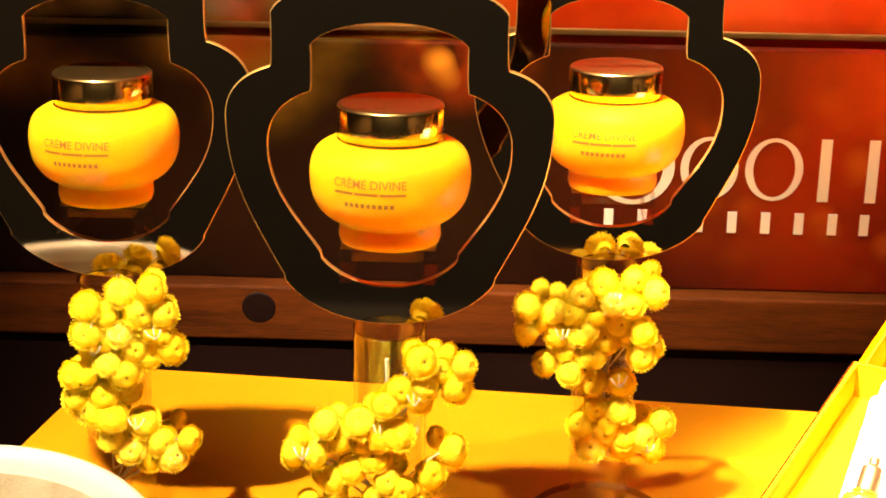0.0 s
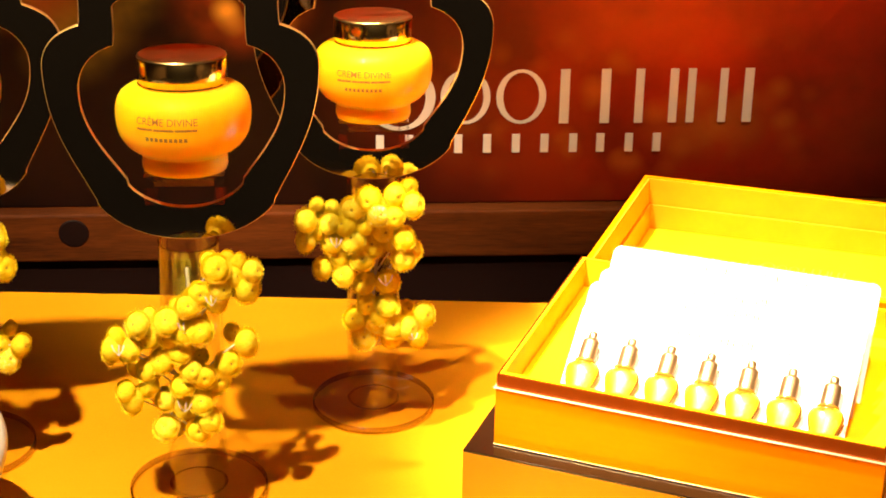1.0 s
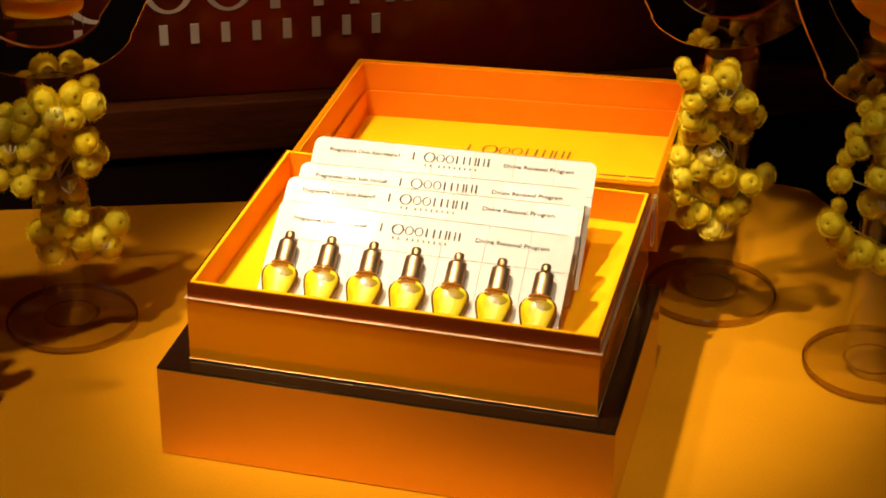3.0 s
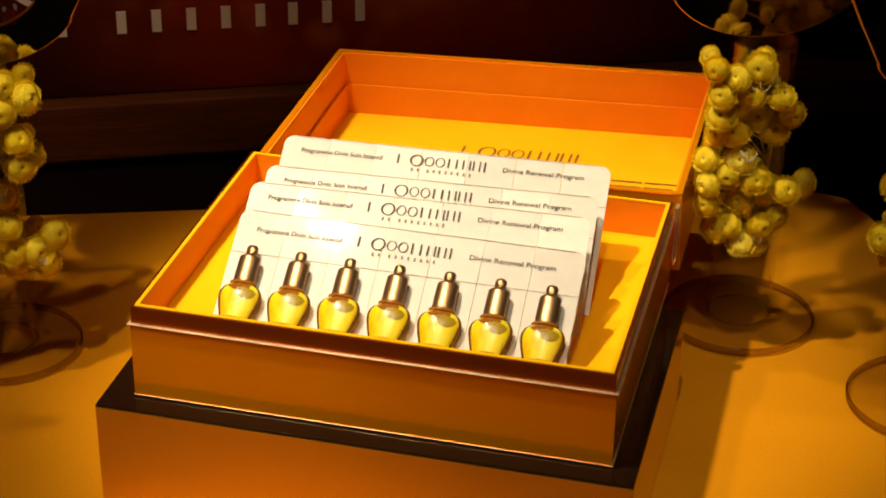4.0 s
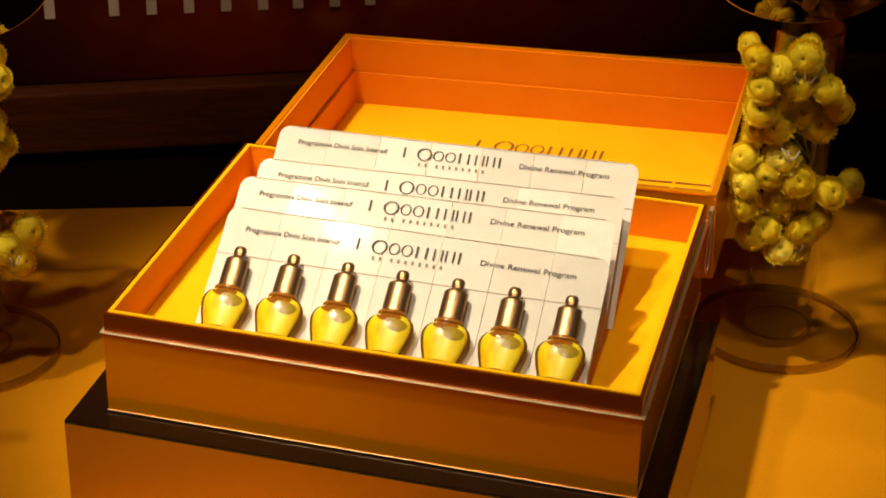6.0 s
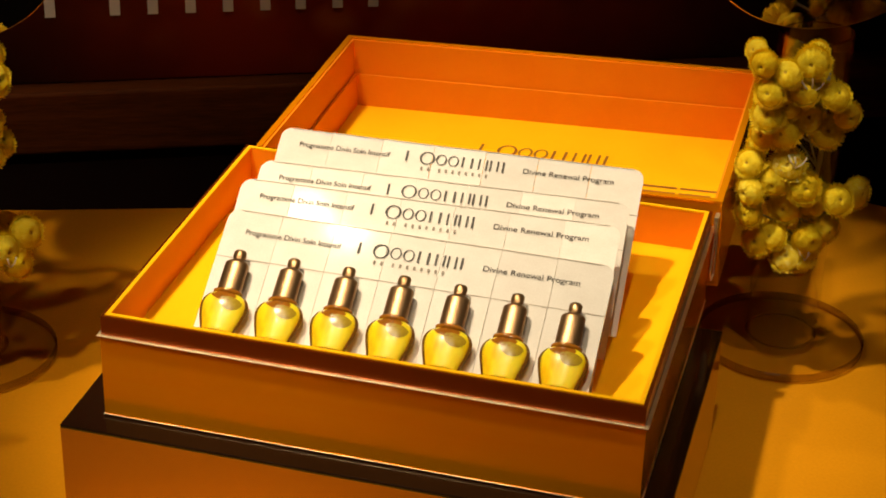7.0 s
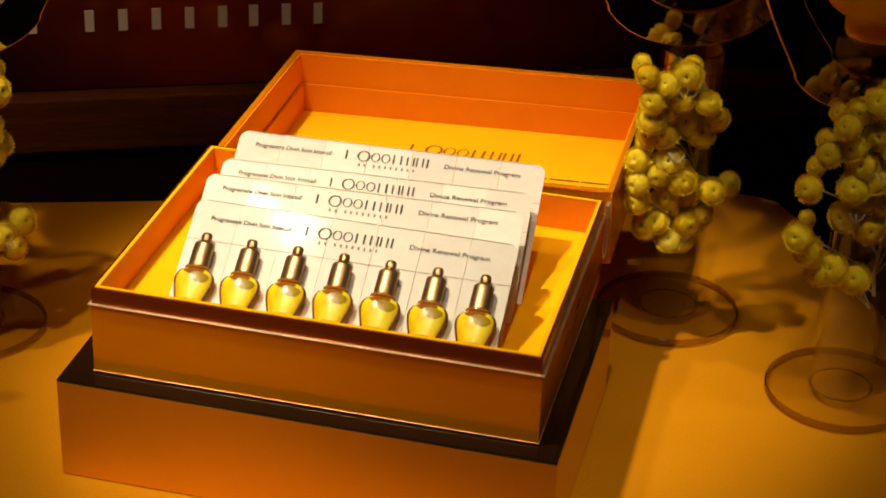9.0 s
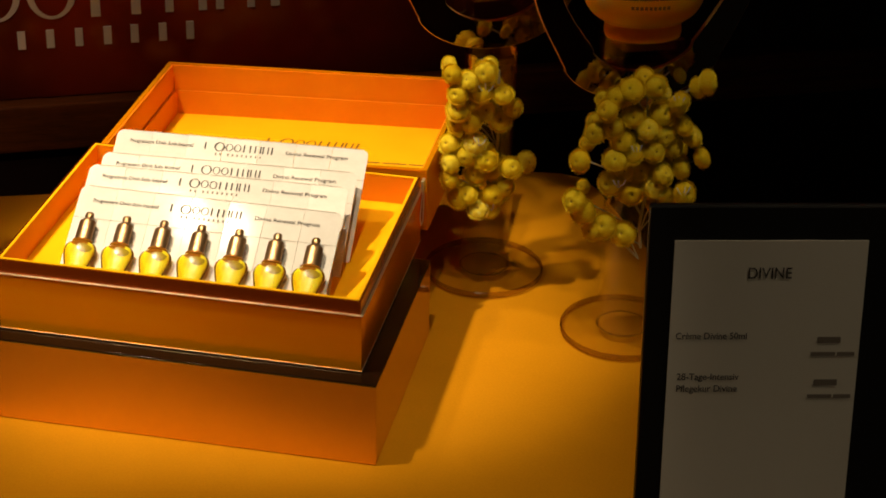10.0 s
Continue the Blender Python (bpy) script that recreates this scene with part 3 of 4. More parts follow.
def ring_mesh():
    outer = half_outline(0.1510, (0.0445, 0.1745), (0.0680, 0.2435), (0.0490, 0.2650), (0.0485, 0.2880), 0.3030)
    inner = half_outline(0.1687, (0.0285, 0.1850), (0.0505, 0.2315), (0.0325, 0.2545), (0.0320, 0.2745), 0.2840)
    loops = []
    for half in (outer, inner):
        loops.append(half + [(-x, z) for x, z in half[-2:0:-1]])
    bm = bmesh.new()
    t, c = 0.0016, 0.0004
    n = len(loops[0])

    def shifted(lp, d):
        out = []
        for i in range(n):
            a, b = Vector(lp[i - 1]), Vector(lp[(i + 1) % n])
            e = (b - a).normalized()
            out.append((lp[i][0] - e.y * d, lp[i][1] + e.x * d))
        return out

    flat = [shifted(loops[0], c), shifted(loops[1], -c)]
    v = [[[bm.verts.new((x, y, z)) for x, z in lp] for lp in ls] for ls, y in ((flat, -t), (loops, -t + c), (loops, t - c), (flat, t))]
    gold = []
    for i in range(n):
        j = (i + 1) % n
        bm.faces.new((v[0][0][i], v[0][0][j], v[0][1][j], v[0][1][i]))
        bm.faces.new((v[3][0][i], v[3][1][i], v[3][1][j], v[3][0][j]))
        for k in (0, 1):
            for lo, hi in ((0, 1), (1, 2), (2, 3)):
                gold.append(bm.faces.new((v[lo][k][i], v[hi][k][i], v[hi][k][j], v[lo][k][j])))
    for f in gold:
        f.material_index = 1
    return mesh_of("jar_outline", bm, BLACK_GLOSS, GOLD_EDGE)


RING_ME = ring_mesh()


def stand_meshes():
    r, h = 0.0372, 0.0042
    disc = lathe([(0.0, 0.0), (r - 0.0008, 0.0), (r, 0.0008), (r, h - 0.0008), (r - 0.0008, h), (0.0, h)], 64)
    for f in disc.faces:
        c = f.calc_center_median()
        if math.hypot(c.x, c.y) > r - 0.0012:
            f.material_index = 1
    disc = mesh_of("base_disc", disc, ACRYLIC, ACRYLIC_EDGE)
    ro, ri, top = 0.0158, 0.0140, 0.1500
    col = lathe([(ri, 0.0046), (ro, 0.0046), (ro, top - 0.0003), (ri, top - 0.0003), (ri, 0.0046)], 40)
    for f in col.faces:
        c = f.calc_center_median()
        if c.z < 0.006 or c.z > top - 0.001:
            f.material_index = 1
    col = mesh_of("column", col, ACRYLIC, ACRYLIC_EDGE, smooth=True)
    riser = bmesh.new()
    for x0, x1, z0, z1 in ((-0.0200, -0.0150, 0.1740, 0.1888), (0.0150, 0.0200, 0.1740, 0.1888), (-0.0149, 0.0149, 0.1838, 0.1888)):
        block(x0, x1, -0.015, 0.015, z0, z1, bm=riser)
    riser = mesh_of("riser", riser, ACRYLIC)
    return disc, col, riser


DISC_ME, COL_ME, RISER_ME = stand_meshes()


LEANED = pose(0, 0, 0.1510, -1.5) @ pose(0, 0, -0.1510)
# the bridge and its jar lean back further, to fit the camera's view
RAKED = LEANED @ pose(0, 0, 0.1740, -5.5) @ pose(0, 0, -0.1740)


def jar_stand(x, y, tall):
    m = pose(x, y, 0.0004) @ Matrix.Scale(tall, 4)
    st = thing("jar_stand", "black mirror-gloss jar-shaped frame on a clear acrylic column and disc", "display stand", m, "jar stands")
    part("outline_frame", RING_ME, None, st, "black mirror-gloss frame with gold cut edges", at=LEANED)
    part("base_disc", DISC_ME, None, st, "clear acrylic disc")
    part("column", COL_ME, None, st, "clear acrylic tube")
    part("riser", RISER_ME, None, st, "clear acrylic bridge", at=RAKED)
    cream_jar(m @ RAKED @ pose(0, 0, 0.1892) @ Matrix.Diagonal((1.01, 1.01, 0.950, 1)))


# ---- dried flower sprigs ----
def head_mesh(seed, bracts):
    rnd = random.Random(seed)
    bm = bmesh.new()
    r = 0.0056
    core = lathe([(0.0, -0.0042), (0.0030, -0.0038), (0.0052, -0.0018), (0.0056, 0.0006), (0.0050, 0.0024), (0.0032, 0.0036), (0.0012, 0.0036), (0.0007, 0.0031), (0.0, 0.0031)], 14)
    tmp = bpy.data.meshes.new("core")
    core.to_mesh(tmp)
    core.free()
    bm.from_mesh(tmp)
    bpy.data.meshes.remove(tmp)
    for f in bm.faces:
        f.smooth = True
        c = f.calc_center_median()
        f.material_index = 1 if (c.z > 0.0 and math.hypot(c.x, c.y) < 0.0009) else 0
    def skin(polar, a, k=1.0):
        # a flattened ball with a hollow at the pole
        r, z = 0.0058 * sin(polar) ** 0.92, 0.0042 * cos(polar)
        if polar < 0.32:
            z -= 0.0011 * (1 - polar / 0.32)
        return Vector((k * r * cos(a), k * r * sin(a), k * z))

    for row in range(bracts):
        # narrow papery bracts in close rows, the widest row standing off as a fringe
        polar = radians(130 - 10.6 * row)
        n = max(12, int(40 * sin(polar)))
        ph = rnd.random()
        for i in range(n):
            a = 2 * pi * (i + ph + rnd.uniform(-0.25, 0.25)) / n
            da = pi / n * rnd.uniform(0.65, 0.95)
            lift = rnd.uniform(1.06, 1.20) + (rnd.uniform(0.03, 0.14) if 2 <= row <= 6 else 0.0)
            tip = polar - radians(rnd.uniform(15, 21))
            q = [bm.verts.new(p) for p in (skin(polar, a - da, 0.995), skin(polar, a + da, 0.995), skin((polar + tip) / 2, a + da * 0.9, 1.02), skin(tip, a + da * 0.25, lift), skin(tip, a - da * 0.25, lift), skin((polar + tip) / 2, a - da * 0.9, 1.02))]
            bm.faces.new((q[0], q[1], q[2], q[5])).smooth = True
            bm.faces.new((q[5], q[2], q[3], q[4])).smooth = True
    me = bpy.data.meshes.new("flower_head")
    bm.to_mesh(me)
    bm.free()
    me.materials.append(BRACT)
    me.materials.append(BRACT_CORE)
    return me


HEADS = [head_mesh(s, 11) for s in range(5)]


def sprig(x, y, places, seed, label, big=1.0):
    """Heads at (sideways, height) in millimetres in front of the column, with stalks that meet in the sprig's heart."""
    rnd = random.Random(seed)
    pts = [tuple(int(v) for v in q.split(",")) for q in places.split()]
    sp = thing("flower_sprig", label, "dried flowers", pose(x, y, 0), "flower sprigs")
    heart = [(0.000, -0.0190, 0.050 + 0.0092 * k) for k in range(11)]
    made = []

    def seat(px, pz, py, size):
        me = HEADS[rnd.randrange(5)]
        away = Vector((px * 0.9 + rnd.uniform(-0.006, 0.006), -0.018 + rnd.uniform(-0.008, 0.006), 0.010 + rnd.uniform(-0.012, 0.010))).normalized()
        m = Matrix.Translation((px, py, pz)) @ away.to_track_quat("Z", "Y").to_matrix().to_4x4() @ Matrix.Rotation(rnd.random() * 6.28, 4, "Z")
        ob = part("flower_head", me, None, sp)
        ob.matrix_basis = m @ Matrix.Scale(size * big, 4)
        made.append(Vector((px, py, pz)))
        return away

    stalks = []
    for mx, mz in pts:
        px, pz = mx / 1000, mz / 1000
        py = -0.0240 + 0.006 * rnd.random() - 0.006 * max(0.0, 1 - abs(px) / 0.03)
        away = seat(px, pz, py, rnd.uniform(1.02, 1.26))
        stalks.append((px, py, pz, away))
    # smaller heads half hidden between and behind
    for mx, mz in pts:
        px, pz = mx / 1000 * 0.82 + rnd.uniform(-0.004, 0.004), mz / 1000 + rnd.uniform(-0.007, 0.003)
        py = -0.0185 + 0.006 * rnd.random() + (0.012 if abs(px) > 0.017 else 0.0)
        if all((Vector((px, py, pz)) - q).length > 0.0066 for q in made):
            seat(px, pz, py, rnd.uniform(0.7, 0.9))
    for px, py, pz, away in stalks:
        root = min(heart, key=lambda h: abs(h[2] - (pz - 0.022)))
        p0 = Vector((px, py, pz)) - away * 0.003
        p3 = Vector(root)
        p1 = p0 - away * 0.007
        mid = [(1 - t) ** 2 * p0 + 2 * t * (1 - t) * p1 + t * t * p3 for t in (0, 0.25, 0.5, 0.75, 1)]
        part("stalk", tube([tuple(v) for v in mid], 0.00045, 5), STEM_MAT, sp, "thin pale dry stalk")
    for mx, mz in pts[3::9]:
        p0 = Vector((mx / 1000 * 0.9, -0.0300, mz / 1000 + 0.001))
        for k in (-1, 0, 1):
            tip = p0 + Vector((0.0035 * k + rnd.uniform(-0.001, 0.001), rnd.uniform(-0.002, 0.001), 0.0055 + rnd.uniform(-0.001, 0.001)))
            part("stalk", tube([tuple(p0 + Vector((0.0, 0.012, -0.004))), tuple(p0), tuple((p0 + tip) / 2 + Vector((0.0006 * k, -0.0006, 0))), tuple(tip)], 0.00038, 5), PALE_STALK, sp, "thin whitish dry stalk")
    part("main_stalk", tube([(0.001, -0.0185, 0.066), (-0.001, -0.0190, 0.08), (0.001, -0.0190, 0.10), (0.0, -0.0185, 0.145)], 0.0009, 6), STEM_MAT, sp, "thin pale dry stalk")
    return sp


STANDS = {"a": (-0.1360, 0.5220, 1.012), "b": (-0.0375, 0.6120, 0.968), "c": (0.3195, 0.5840, 1.0), "d": (0.3830, 0.4960, 1.0), "l": (-0.2680, 0.5705, 0.992)}
for sx, sy, tall in STANDS.values():
    jar_stand(sx, sy, tall)

YEL = "dried yellow everlasting flowers bunched before a clear column"
sprig(*STANDS["a"][:2], "15,148 33,143 6,133 14,128 30,133 0,128 -11,118 -26,115 5,113 -20,107 -5,100 -31,100 -40,100 -15,93 29,104 1,90 -34,75 -14,69 7,86 13,81 5,71 -4,66 -14,54 3,53 9,60 19,90 -4,80 -23,87 17,136 23,140 -2,112 -11,108 -38,105 -31,70 -22,78", 1, YEL)
sprig(*STANDS["b"][:2], "-3,144 11,146 21,140 2,137 10,135 -12,137 -6,128 5,125 -38,130 -25,128 -16,128 -38,118 -24,117 -12,121 -7,109 16,121 21,112 16,109 -29,100 -17,99 -6,93 7,93 -4,80 7,80 -11,71 1,69 10,67 19,65 28,69 10,58 24,58 -6,60 -1,116 10,119 -32,123 -19,109 2,74", 2, YEL)
sprig(*STANDS["l"][:2], "23,155 9,152 -6,146 -6,134 2,142 18,143 28,142 8,133 21,134 31,125 14,125 20,120 -4,123 3,120 -14,111 -8,112 0,102 -14,99 -8,93 10,103 2,81 16,86 10,74 24,76 29,69 37,78 18,67 -4,92 0,130 15,138 28,132 10,114 3,92", 3, YEL)
sprig(*STANDS["c"][:2], "-29,146 -10,147 -20,142 -12,135 0,133 -26,134 7,123 -8,121 0,115 -18,115 -25,113 -29,99 -15,101 -20,93 -8,91 -3,82 7,85 18,84 4,71 -29,78 -18,67 -5,57 -12,58 -23,64 -29,88 -17,127 -25,123 -13,80 -3,67", 4, YEL + " with whitish stalks", 0.96)
sprig(*STANDS["d"][:2], "-13,168 -20,163 0,170 14,159 27,164 31,169 -26,157 -11,152 -31,142 -3,145 -40,127 -20,127 -11,131 1,132 14,131 26,135 32,122 18,144 -13,119 -5,118 7,117 -21,111 -9,105 3,109 12,99 -40,100 -35,93 -23,84 -12,79 -29,81 22,102 -22,146 6,152 7,140 -16,137 21,116", 5, YEL, 0.98)

# ---- plinth and gift box ----
BOX_AT = pose(0.02379, 0.48072, 0, 0, 0, -24.078)
W, D = 0.1980, 0.1492
Z_BOT, Z_BAND, Z_RIM, Z_FLOOR = 0.0508, 0.0850, 0.0934, 0.0757


def plinth():
    pl = thing("display_plinth", "bronze mirror-finish block carrying the open box", "plinth", BOX_AT)
    x0, x1, y0, y1, z1, t = -0.0150, 0.2099, -0.0120, 0.1295, 0.0505, 0.0018
    for a in ((x0, x1, y0, y0 + t), (x0, x1, y1 - t, y1), (x0, x0 + t, y0 + t, y1 - t), (x1 - t, x1, y0 + t, y1 - t)):
        part("side_panel", block(*a, 0.0003, z1 - 0.0011, 0.0003, segments=1), PLINTH, pl)
    part("top_panel", block(x0, x1, y0, y1, z1 - 0.0010, z1, 0.0004), PLINTH_TOP, pl, "bronze gloss top coloured near-black for its dark reflection")


plinth()


def walls(name, x0, x1, y0, y1, z0, z1, t, mat, parent, label="", at=None, bevel=0.0):
    """Four upright card walls, butted at the corners, each a part of its own."""
    for a in ((x0, x1, y0, y0 + t), (x0, x1, y1 - t, y1), (x0, x0 + t, y0 + t, y1 - t), (x1 - t, x1, y0 + t, y1 - t)):
        part(name, block(*a, z0, z1, bevel), mat, parent, label, at=at)


def gift_box():
    gb = thing("gift_box", "open copper-gold gift box lined in orange and yellow, on the plinth", "gift box", BOX_AT)
    walls("shell_wall", -0.0014, W + 0.0014, -0.0014, D + 0.0014, Z_BOT, Z_BAND, 0.0020, COPPER, gb, "copper-gold foil side")
    part("bottom", block(-0.0001, W + 0.0001, -0.0001, D + 0.0001, Z_BOT, Z_BOT + 0.002), COPPER, gb, "copper-gold foil bottom")
    walls("lip", -0.0025, W + 0.0025, -0.0025, D + 0.0025, Z_BAND, Z_BAND + 0.0006, 0.0015, GOLD_LIP, gb, "thin bright gold line", bevel=0.00025)
    # bright reflection along the box foot, put in as a gold strip
    walls("bottom_edge", -0.0018, W + 0.0018, -0.0018, D + 0.0018, Z_BOT + 0.0004, Z_BOT + 0.0008, 0.0004, GOLD_LIP, gb, "thin bright gold line", bevel=0.00012)
    walls("collar", -0.0010, W + 0.0010, -0.0010, D + 0.0010, Z_BAND + 0.0001, Z_RIM - 0.0004, 0.0012, SHADED_COLLAR, gb, "foil collar coloured dark brown for shade")
    walls("inner_wall", 0.0007, W - 0.0007, 0.0007, D - 0.0007, Z_BAND - 0.028, Z_RIM - 0.0007, 0.0011, ORANGE_CARD, gb, "orange paper inner wall")
    walls("rim", 0.0003, W - 0.0003, 0.0003, D - 0.0003, Z_RIM - 0.0007, Z_RIM, 0.0016, YELLOW_CARD, gb, "yellow cut edge")
    part("tray_floor", block(0.0019, W - 0.0019, 0.0019, D - 0.0019, Z_FLOOR - 0.0015, Z_FLOOR, 0.0), YELLOW_CARD, gb, "yellow paper tray floor")
    # lid, laid open behind the box
    tilt = pose(0, D + 0.0030, Z_RIM - 0.0006, -0.49) @ pose(W / 2 + 0.0019, 0, 0, 0, -2.3, 0.46) @ pose(-W / 2, 0, 0)
    length, deep, t = 0.1420, 0.0373, 0.0024
    lid = part("lid", block(-0.0022, W + 0.0022, 0.0, length, -deep - 0.002, -deep - 0.0002), COPPER, gb, "open lid with a copper-gold outside", at=tilt)
    walls("lid_wall", -0.0022, W + 0.0022, 0.0, length, -deep, -0.0014, t, COPPER, lid, "copper-gold foil side")
    walls("lid_lining", 0.0003, W - 0.0003, t + 0.0001, length - t - 0.0001, -deep + 0.001, -0.0010, 0.0010, ORANGE_CARD, lid, "orange paper lining")
    walls("lid_step", 0.0015, W - 0.0015, t + 0.0013, length - t - 0.0013, -deep + 0.001, -0.0185, 0.0012, ORANGE_CARD, lid, "orange paper inner step")
    walls("lid_rim", -0.0024, W + 0.0024, -0.0002, length + 0.0002, -0.0013, -0.0003, 0.0027, COPPER, lid, "copper edge")
    part("lid_floor", block(0.0028, W - 0.0028, 0.0040, length - 0.0050, -deep + 0.0005, -deep + 0.0024), YELLOW_CARD, lid, "yellow paper lining")
    zf = -deep + 0.0027
    brand_marks(lid, 0.0728, 0.1365, 0.0955, 0.0100, LID_INK, "brown printed mark", zf)
    part("brand_line", bars([(0.087, 0.123)], 0.0024), LID_INK, lid, "brown printed bar", at=pose(0.0, 0.0890, zf))
    for k in range(3):
        part("print_line", bars([(0.140, 0.154), (0.1555, 0.171), (0.1725, 0.191 - 0.004 * k)], 0.0016), LID_INK, lid, "brown printed bars", at=pose(0.0, 0.0780 - 0.0056 * k, zf))
    # stay loop at the hinge
    x = W + 0.0034
    part("ribbon_stay", tube([(x, D - 0.001, Z_RIM - 0.002), (x + 0.0008, D - 0.004, Z_RIM - 0.012), (x + 0.0012, D - 0.008, Z_RIM - 0.024), (x + 0.0006, D - 0.010, Z_RIM - 0.026), (x, D - 0.010, Z_RIM - 0.022), (x, D - 0.002, Z_RIM - 0.004)], 0.0004, 5), GOLD_LIP, gb, "thin gold thread loop")
    part("hinge_tab", block(W + 0.0023, W + 0.0042, D - 0.004, D + 0.001, Z_RIM - 0.0075, Z_RIM - 0.0005, 0.0003), GOLD_LIP, gb, "small gold hinge tab")


gift_box()

# ---- ampoule cards ----
LEAN = 35.5


BULB = smooth_profile([(0.0, 0.0), (0.0050, 0.0002), (0.0058, 0.0008), (0.0062, 0.0020), (0.0073, 0.0056), (0.0081, 0.0094), (0.0079, 0.0120), (0.0067, 0.0142), (0.0050, 0.0154), (0.0042, 0.0158)], 5)


def on_bulb(x, z):
    """A point just over the bulb's front."""
    r = max((r0 + (r1 - r0) * (z - a) / (b - a) for (r0, a), (r1, b) in zip(BULB, BULB[1:]) if a <= z <= b and b > a), default=0.006)
    return (x, -0.48 * math.sqrt(max(0.0, r * r - x * x)) - 0.00012, z)


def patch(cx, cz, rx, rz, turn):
    """An oval colour patch that follows the bulb's front."""
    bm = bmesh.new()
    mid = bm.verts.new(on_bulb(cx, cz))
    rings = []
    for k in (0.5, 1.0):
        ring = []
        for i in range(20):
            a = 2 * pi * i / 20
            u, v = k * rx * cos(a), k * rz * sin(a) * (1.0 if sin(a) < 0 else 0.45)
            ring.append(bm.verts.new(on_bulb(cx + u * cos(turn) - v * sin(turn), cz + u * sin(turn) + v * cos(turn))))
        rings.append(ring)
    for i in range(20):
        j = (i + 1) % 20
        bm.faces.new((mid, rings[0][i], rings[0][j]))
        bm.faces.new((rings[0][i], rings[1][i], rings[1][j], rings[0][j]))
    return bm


def vial_meshes():
    bulb = lathe(BULB, 32, 0.48)
    # edge darkening put in as a slightly larger, flatter bulb
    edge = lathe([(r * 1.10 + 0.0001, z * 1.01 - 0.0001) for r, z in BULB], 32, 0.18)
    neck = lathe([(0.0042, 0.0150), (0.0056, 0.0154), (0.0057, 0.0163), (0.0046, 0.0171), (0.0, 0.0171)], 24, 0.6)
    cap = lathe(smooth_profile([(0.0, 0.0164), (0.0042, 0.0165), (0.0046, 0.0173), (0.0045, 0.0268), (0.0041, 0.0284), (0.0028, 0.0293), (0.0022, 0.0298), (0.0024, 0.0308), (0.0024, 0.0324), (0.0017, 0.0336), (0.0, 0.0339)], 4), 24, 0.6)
    # the bubble's darker see-through tone is put into this patch's colour
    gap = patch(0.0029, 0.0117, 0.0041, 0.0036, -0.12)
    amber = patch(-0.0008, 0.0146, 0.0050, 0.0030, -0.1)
    return (mesh_of("bulb", bulb, OIL, smooth=True), mesh_of("neck", neck, OIL_NECK, smooth=True), mesh_of("cap", cap, BRONZE, smooth=True), mesh_of("bulb_edge", edge, EDGE_SHADE, smooth=True), mesh_of("air_gap", gap, AIR_GAP, smooth=True), mesh_of("amber_ring", amber, OIL_NECK, smooth=True))


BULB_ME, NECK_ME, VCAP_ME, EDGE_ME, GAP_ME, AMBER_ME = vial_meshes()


def rounded_panel(w, h, left, right, t=0.0006, r=0.0045):
    """A card strip in xy with its outer top corners rounded."""
    pts = [(0, 0), (w, 0)]
    if right:
        pts += [(w - r + r * cos(a), h - r + r * sin(a)) for a in (0, 0.4, 0.8, 1.2, pi / 2)]
    else:
        pts += [(w, h)]
    if left:
        pts += [(r - r * sin(a), h - r + r * cos(a)) for a in (0, 0.4, 0.8, 1.2, pi / 2)]
    else:
        pts += [(0, h)]
    bm = bmesh.new()
    lo = [bm.verts.new((x, y, -t)) for x, y in pts]
    hi = [bm.verts.new((x, y, 0)) for x, y in pts]
    n = len(pts)
    bm.faces.new(hi)
    bm.faces.new(lo[::-1])
    for i in range(n):
        bm.faces.new((lo[i], lo[(i + 1) % n], hi[(i + 1) % n], hi[i]))
    return bm


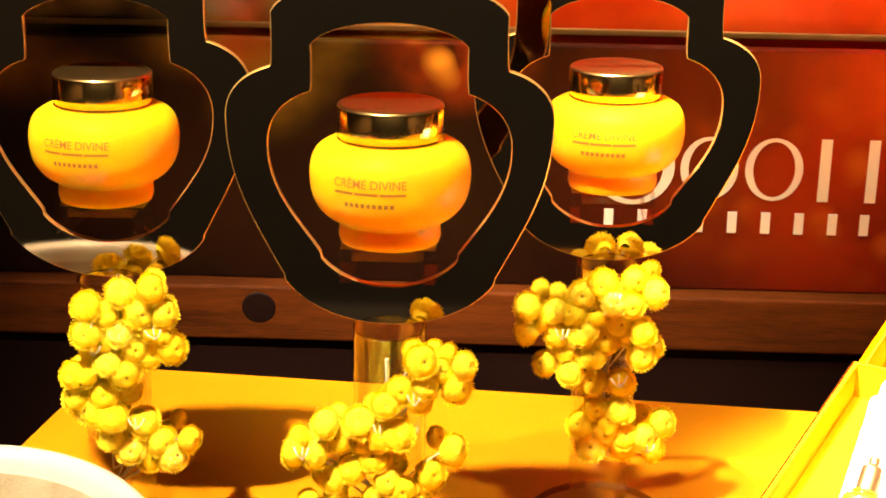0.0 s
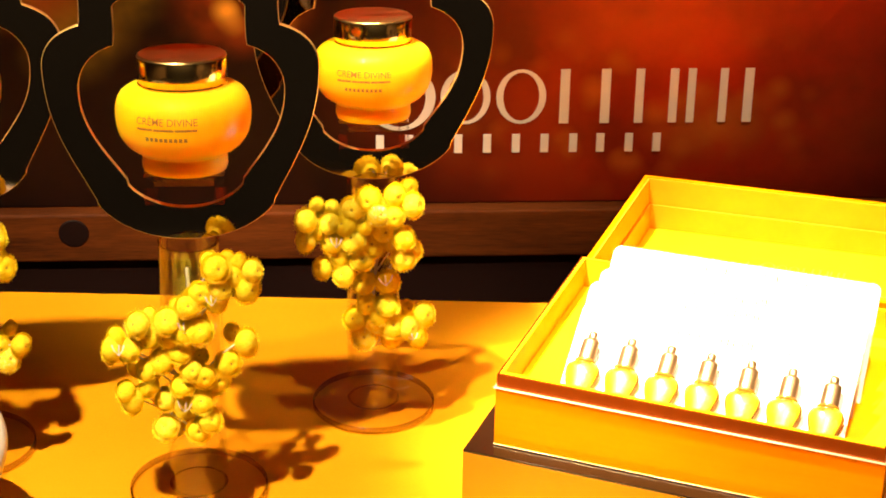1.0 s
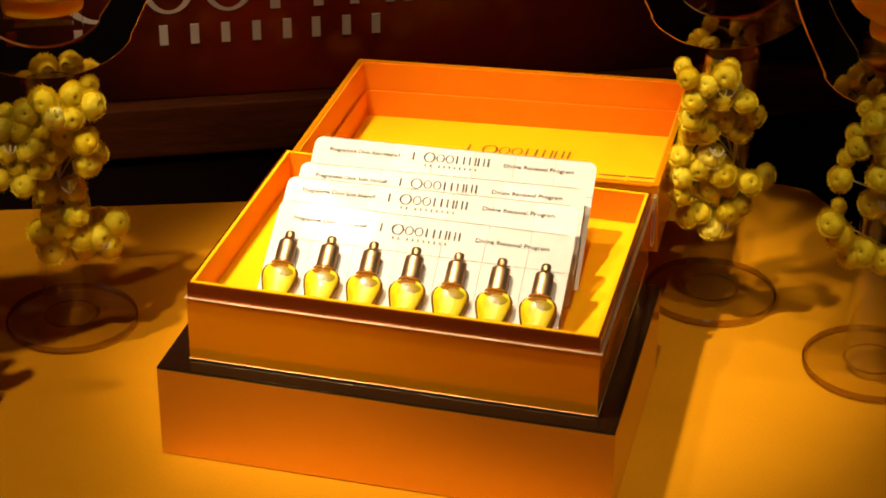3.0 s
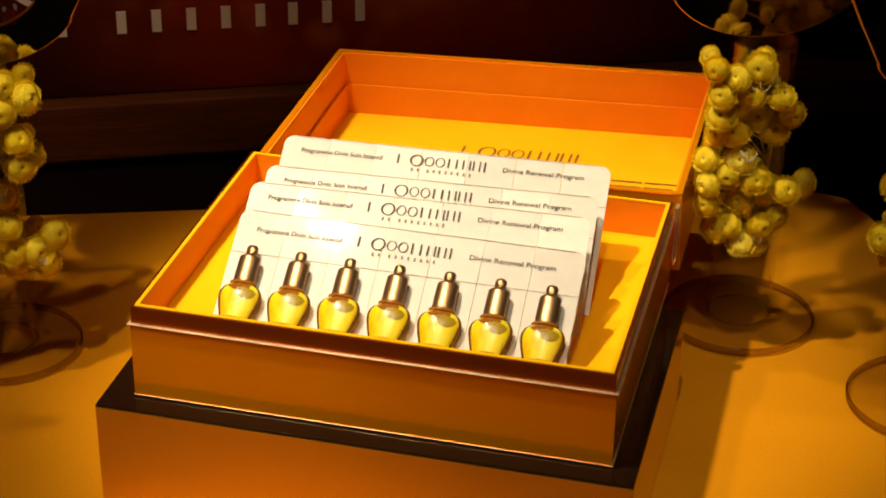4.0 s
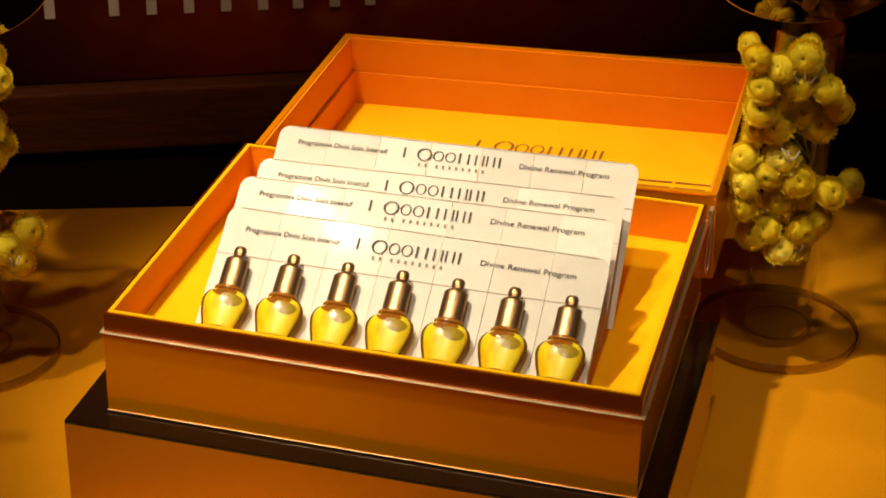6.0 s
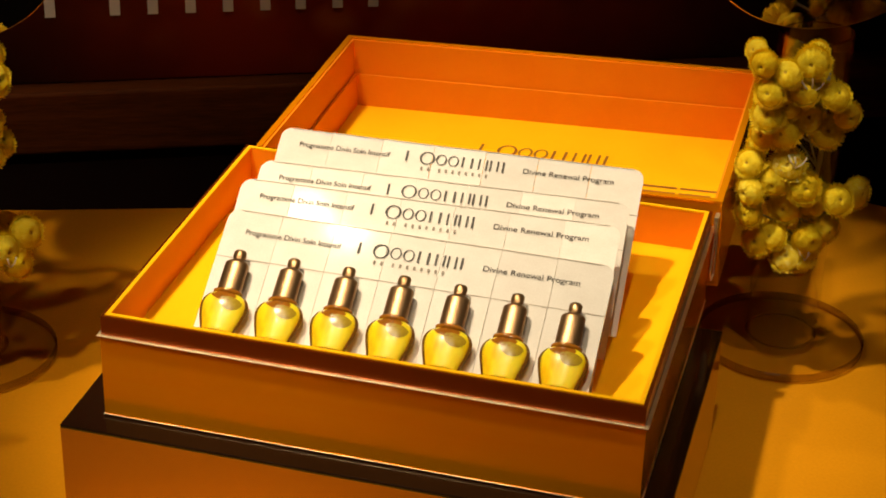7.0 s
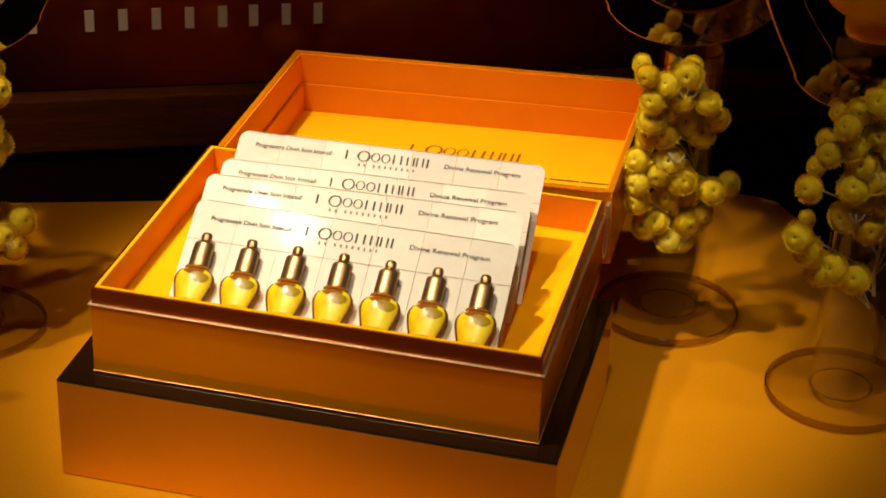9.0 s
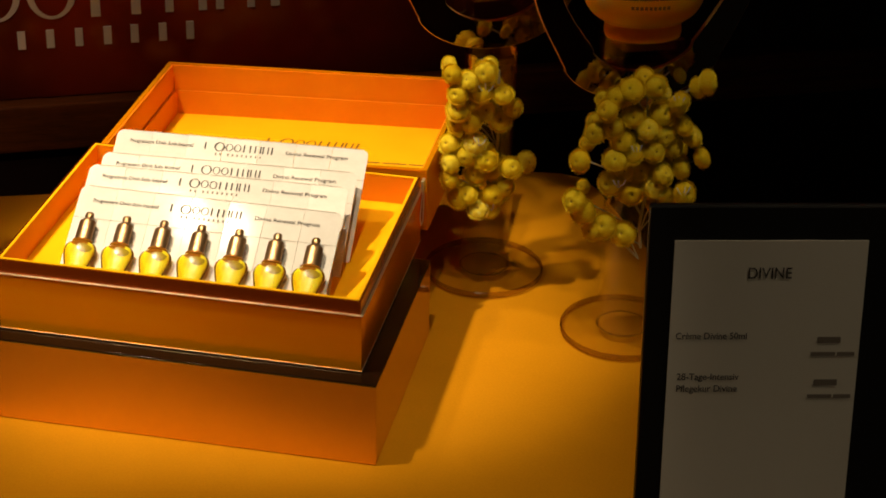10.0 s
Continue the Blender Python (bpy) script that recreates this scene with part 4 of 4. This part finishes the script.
def ampoule_card(x0, x1, y_left, y_right, z_top, seed, front):
    rnd = random.Random(seed)
    rise = z_top - Z_FLOOR - 0.0006
    height = rise / math.sin(radians(LEAN))
    run = rise / math.tan(radians(LEAN))
    turn = math.degrees(math.atan2(y_right - y_left, x1 - x0))
    m = BOX_AT @ pose(x0, y_left - run, Z_FLOOR + 0.0006, 0, 0, turn) @ pose(0, 0, 0, LEAN)
    words = "pearl white card of seven sealed oil ampoules" if front else "pearl white ampoule card behind another card"
    card = thing("ampoule_card", words + " in the box", "ampoule card", m, "ampoule cards")
    wide = (x1 - x0) / 7
    for i in range(7):
        sway = rnd.uniform(-0.9, 0.9)
        p = part("panel", rounded_panel(wide - 0.00022, height, i == 0, i == 6), PANEL_CARD, card)
        p.matrix_basis = pose((i + 0.5) * wide, 0, 0.0003, 0, sway, 0) @ pose(-wide / 2, 0, 0)
    part("score_line", bars([(0.0, x1 - x0)], 0.00022), CARD_EDGE, card, at=pose(0, height - 0.0203, 0.00055))
    full = x1 - x0
    # dark line drawn for the shading that parts one card from the next
    part("cut_edge", bars([(0.0045, full - 0.0045)], 0.00024), CARD_EDGE, card, "thin grey-brown line for edge shading", at=pose(0, height - 0.0005, 0.0006))
    row = height - (0.0100 if front else 0.0080)
    put = lambda u, s: pose(u, s, 0.00065)
    part("printed_line", writing("Programme Divin Soin Intensif", 0.0022, full * 0.253), INK, card, "dark printed words", at=put(full * 0.184, row))
    part("printed_line", writing("Divine Renewal Program", 0.0022, full * 0.244), INK, card, "dark printed words", at=put(full * 0.800, row))
    brand_marks(card, full * 0.350, full * 0.633, row - 0.0008, 0.0047, INK, "dark printed mark", 0.00065)
    for i in range(10):
        u = full * 0.402 + i * 0.00270 + (0.0018 if i > 1 else 0)
        part("brand_bar", bars([(0, 0.0009)], 0.0015), FADED_INK, card, "small grey printed bar", at=put(u, row - 0.0040))
    if front:
        for i in range(7):
            v = part("vial", BULB_ME, None, card, "yellow oil ampoule")
            v.matrix_basis = pose((i + 0.5) * wide, height - 0.0184 - 0.0339, 0.0044, -90) @ pose(0, 0, 0, 0, 0, rnd.uniform(-3, 3))
            part("neck", NECK_ME, None, v, "amber glass neck")
            part("cap", VCAP_ME, None, v, "brushed bronze cap")
            part("glass_edge", EDGE_ME, None, v, "dark amber band in place of glass edge darkening")
            part("air_gap", GAP_ME, None, v, "olive patch on the bulb front for a bubble's darker look")
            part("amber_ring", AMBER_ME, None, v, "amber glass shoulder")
    return card


CARDS = ((0.0285, 0.1763, 0.0555, 0.0553, 0.1138), (0.0285, 0.1758, 0.0742, 0.0792, 0.1175), (0.0285, 0.1753, 0.0976, 0.1050, 0.1142), (0.0287, 0.1763, 0.1213, 0.1275, 0.1180))
for k, (x0, x1, y_left, y_right, z_top) in enumerate(CARDS):
    ampoule_card(x0, x1, y_left, y_right, z_top, 20 + k, k == 0)


# ---- price stand ----
def price_stand():
    ps = thing("price_stand", "black upright price holder with a printed white sheet", "price stand", pose(0.3170, 0.2505, 0.0, -8, 0, -10.5))
    w, h = 0.124, 0.2005
    part("backing", block(-0.0075, w, 0.0, 0.005, 0.004, h, 0.0012), HOLDER, ps, "black plastic panel")
    part("foot", block(-0.002, w, -0.012, 0.060, 0.001, 0.0038, 0.001), HOLDER, ps, "black plastic foot", at=pose(0, 0, 0, 8))
    part("sheet", block(0.0045, 0.0935, -0.0007, -0.0002, 0.012, 0.1838), PAPER, ps, "white paper sheet")
    put = lambda x, z: pose(x, -0.0010, z, 90)
    part("heading", writing("DIVINE", 0.0054, 0.0200), INK, ps, "dark printed word", at=put(0.0490, 0.1655))
    part("printed_line", writing("Crème Divine 50ml", 0.0033, 0.0330), INK, ps, "dark printed words", at=put(0.0240, 0.1355))
    part("printed_line", writing("28-Tage-Intensiv", 0.0033, 0.0290), INK, ps, "dark printed words", at=put(0.0235, 0.1150))
    part("printed_line", writing("Pflegekur Divine", 0.0033, 0.0285), INK, ps, "dark printed words", at=put(0.0233, 0.1090))
    for z in (0.1335, 0.1120):
        part("price_bar", bars([(0.0735, 0.0845)], 0.0030), FADED_INK, ps, "grey printed bar", at=put(0.0, z))
        part("price_bar", bars([(0.0710, 0.0825), (0.0832, 0.0915)], 0.0019), FADED_INK, ps, "grey printed bar", at=put(0.0, z - 0.0065))


price_stand()


# ---- pale bowl ----
def bowl():
    b = thing("pale_bowl", "cream glazed bowl with a thick rounded rim, set on the table", "bowl", pose(-0.318, 0.436, 0.0004))
    out = smooth_profile([(0.0, 0.0), (0.045, 0.0), (0.062, 0.012), (0.083, 0.045), (0.093, 0.070), (0.0945, 0.079), (0.090, 0.0845), (0.084, 0.082), (0.081, 0.075)], 5)
    part("shell", lathe(out, 64), CREAM, b, smooth=True)
    part("hollow", lathe(smooth_profile([(0.0812, 0.0755), (0.077, 0.066), (0.068, 0.054), (0.050, 0.046), (0.026, 0.050), (0.0, 0.053)], 5), 64), BOWL_INSIDE, b, "milky streaked inside", smooth=True)


bowl()
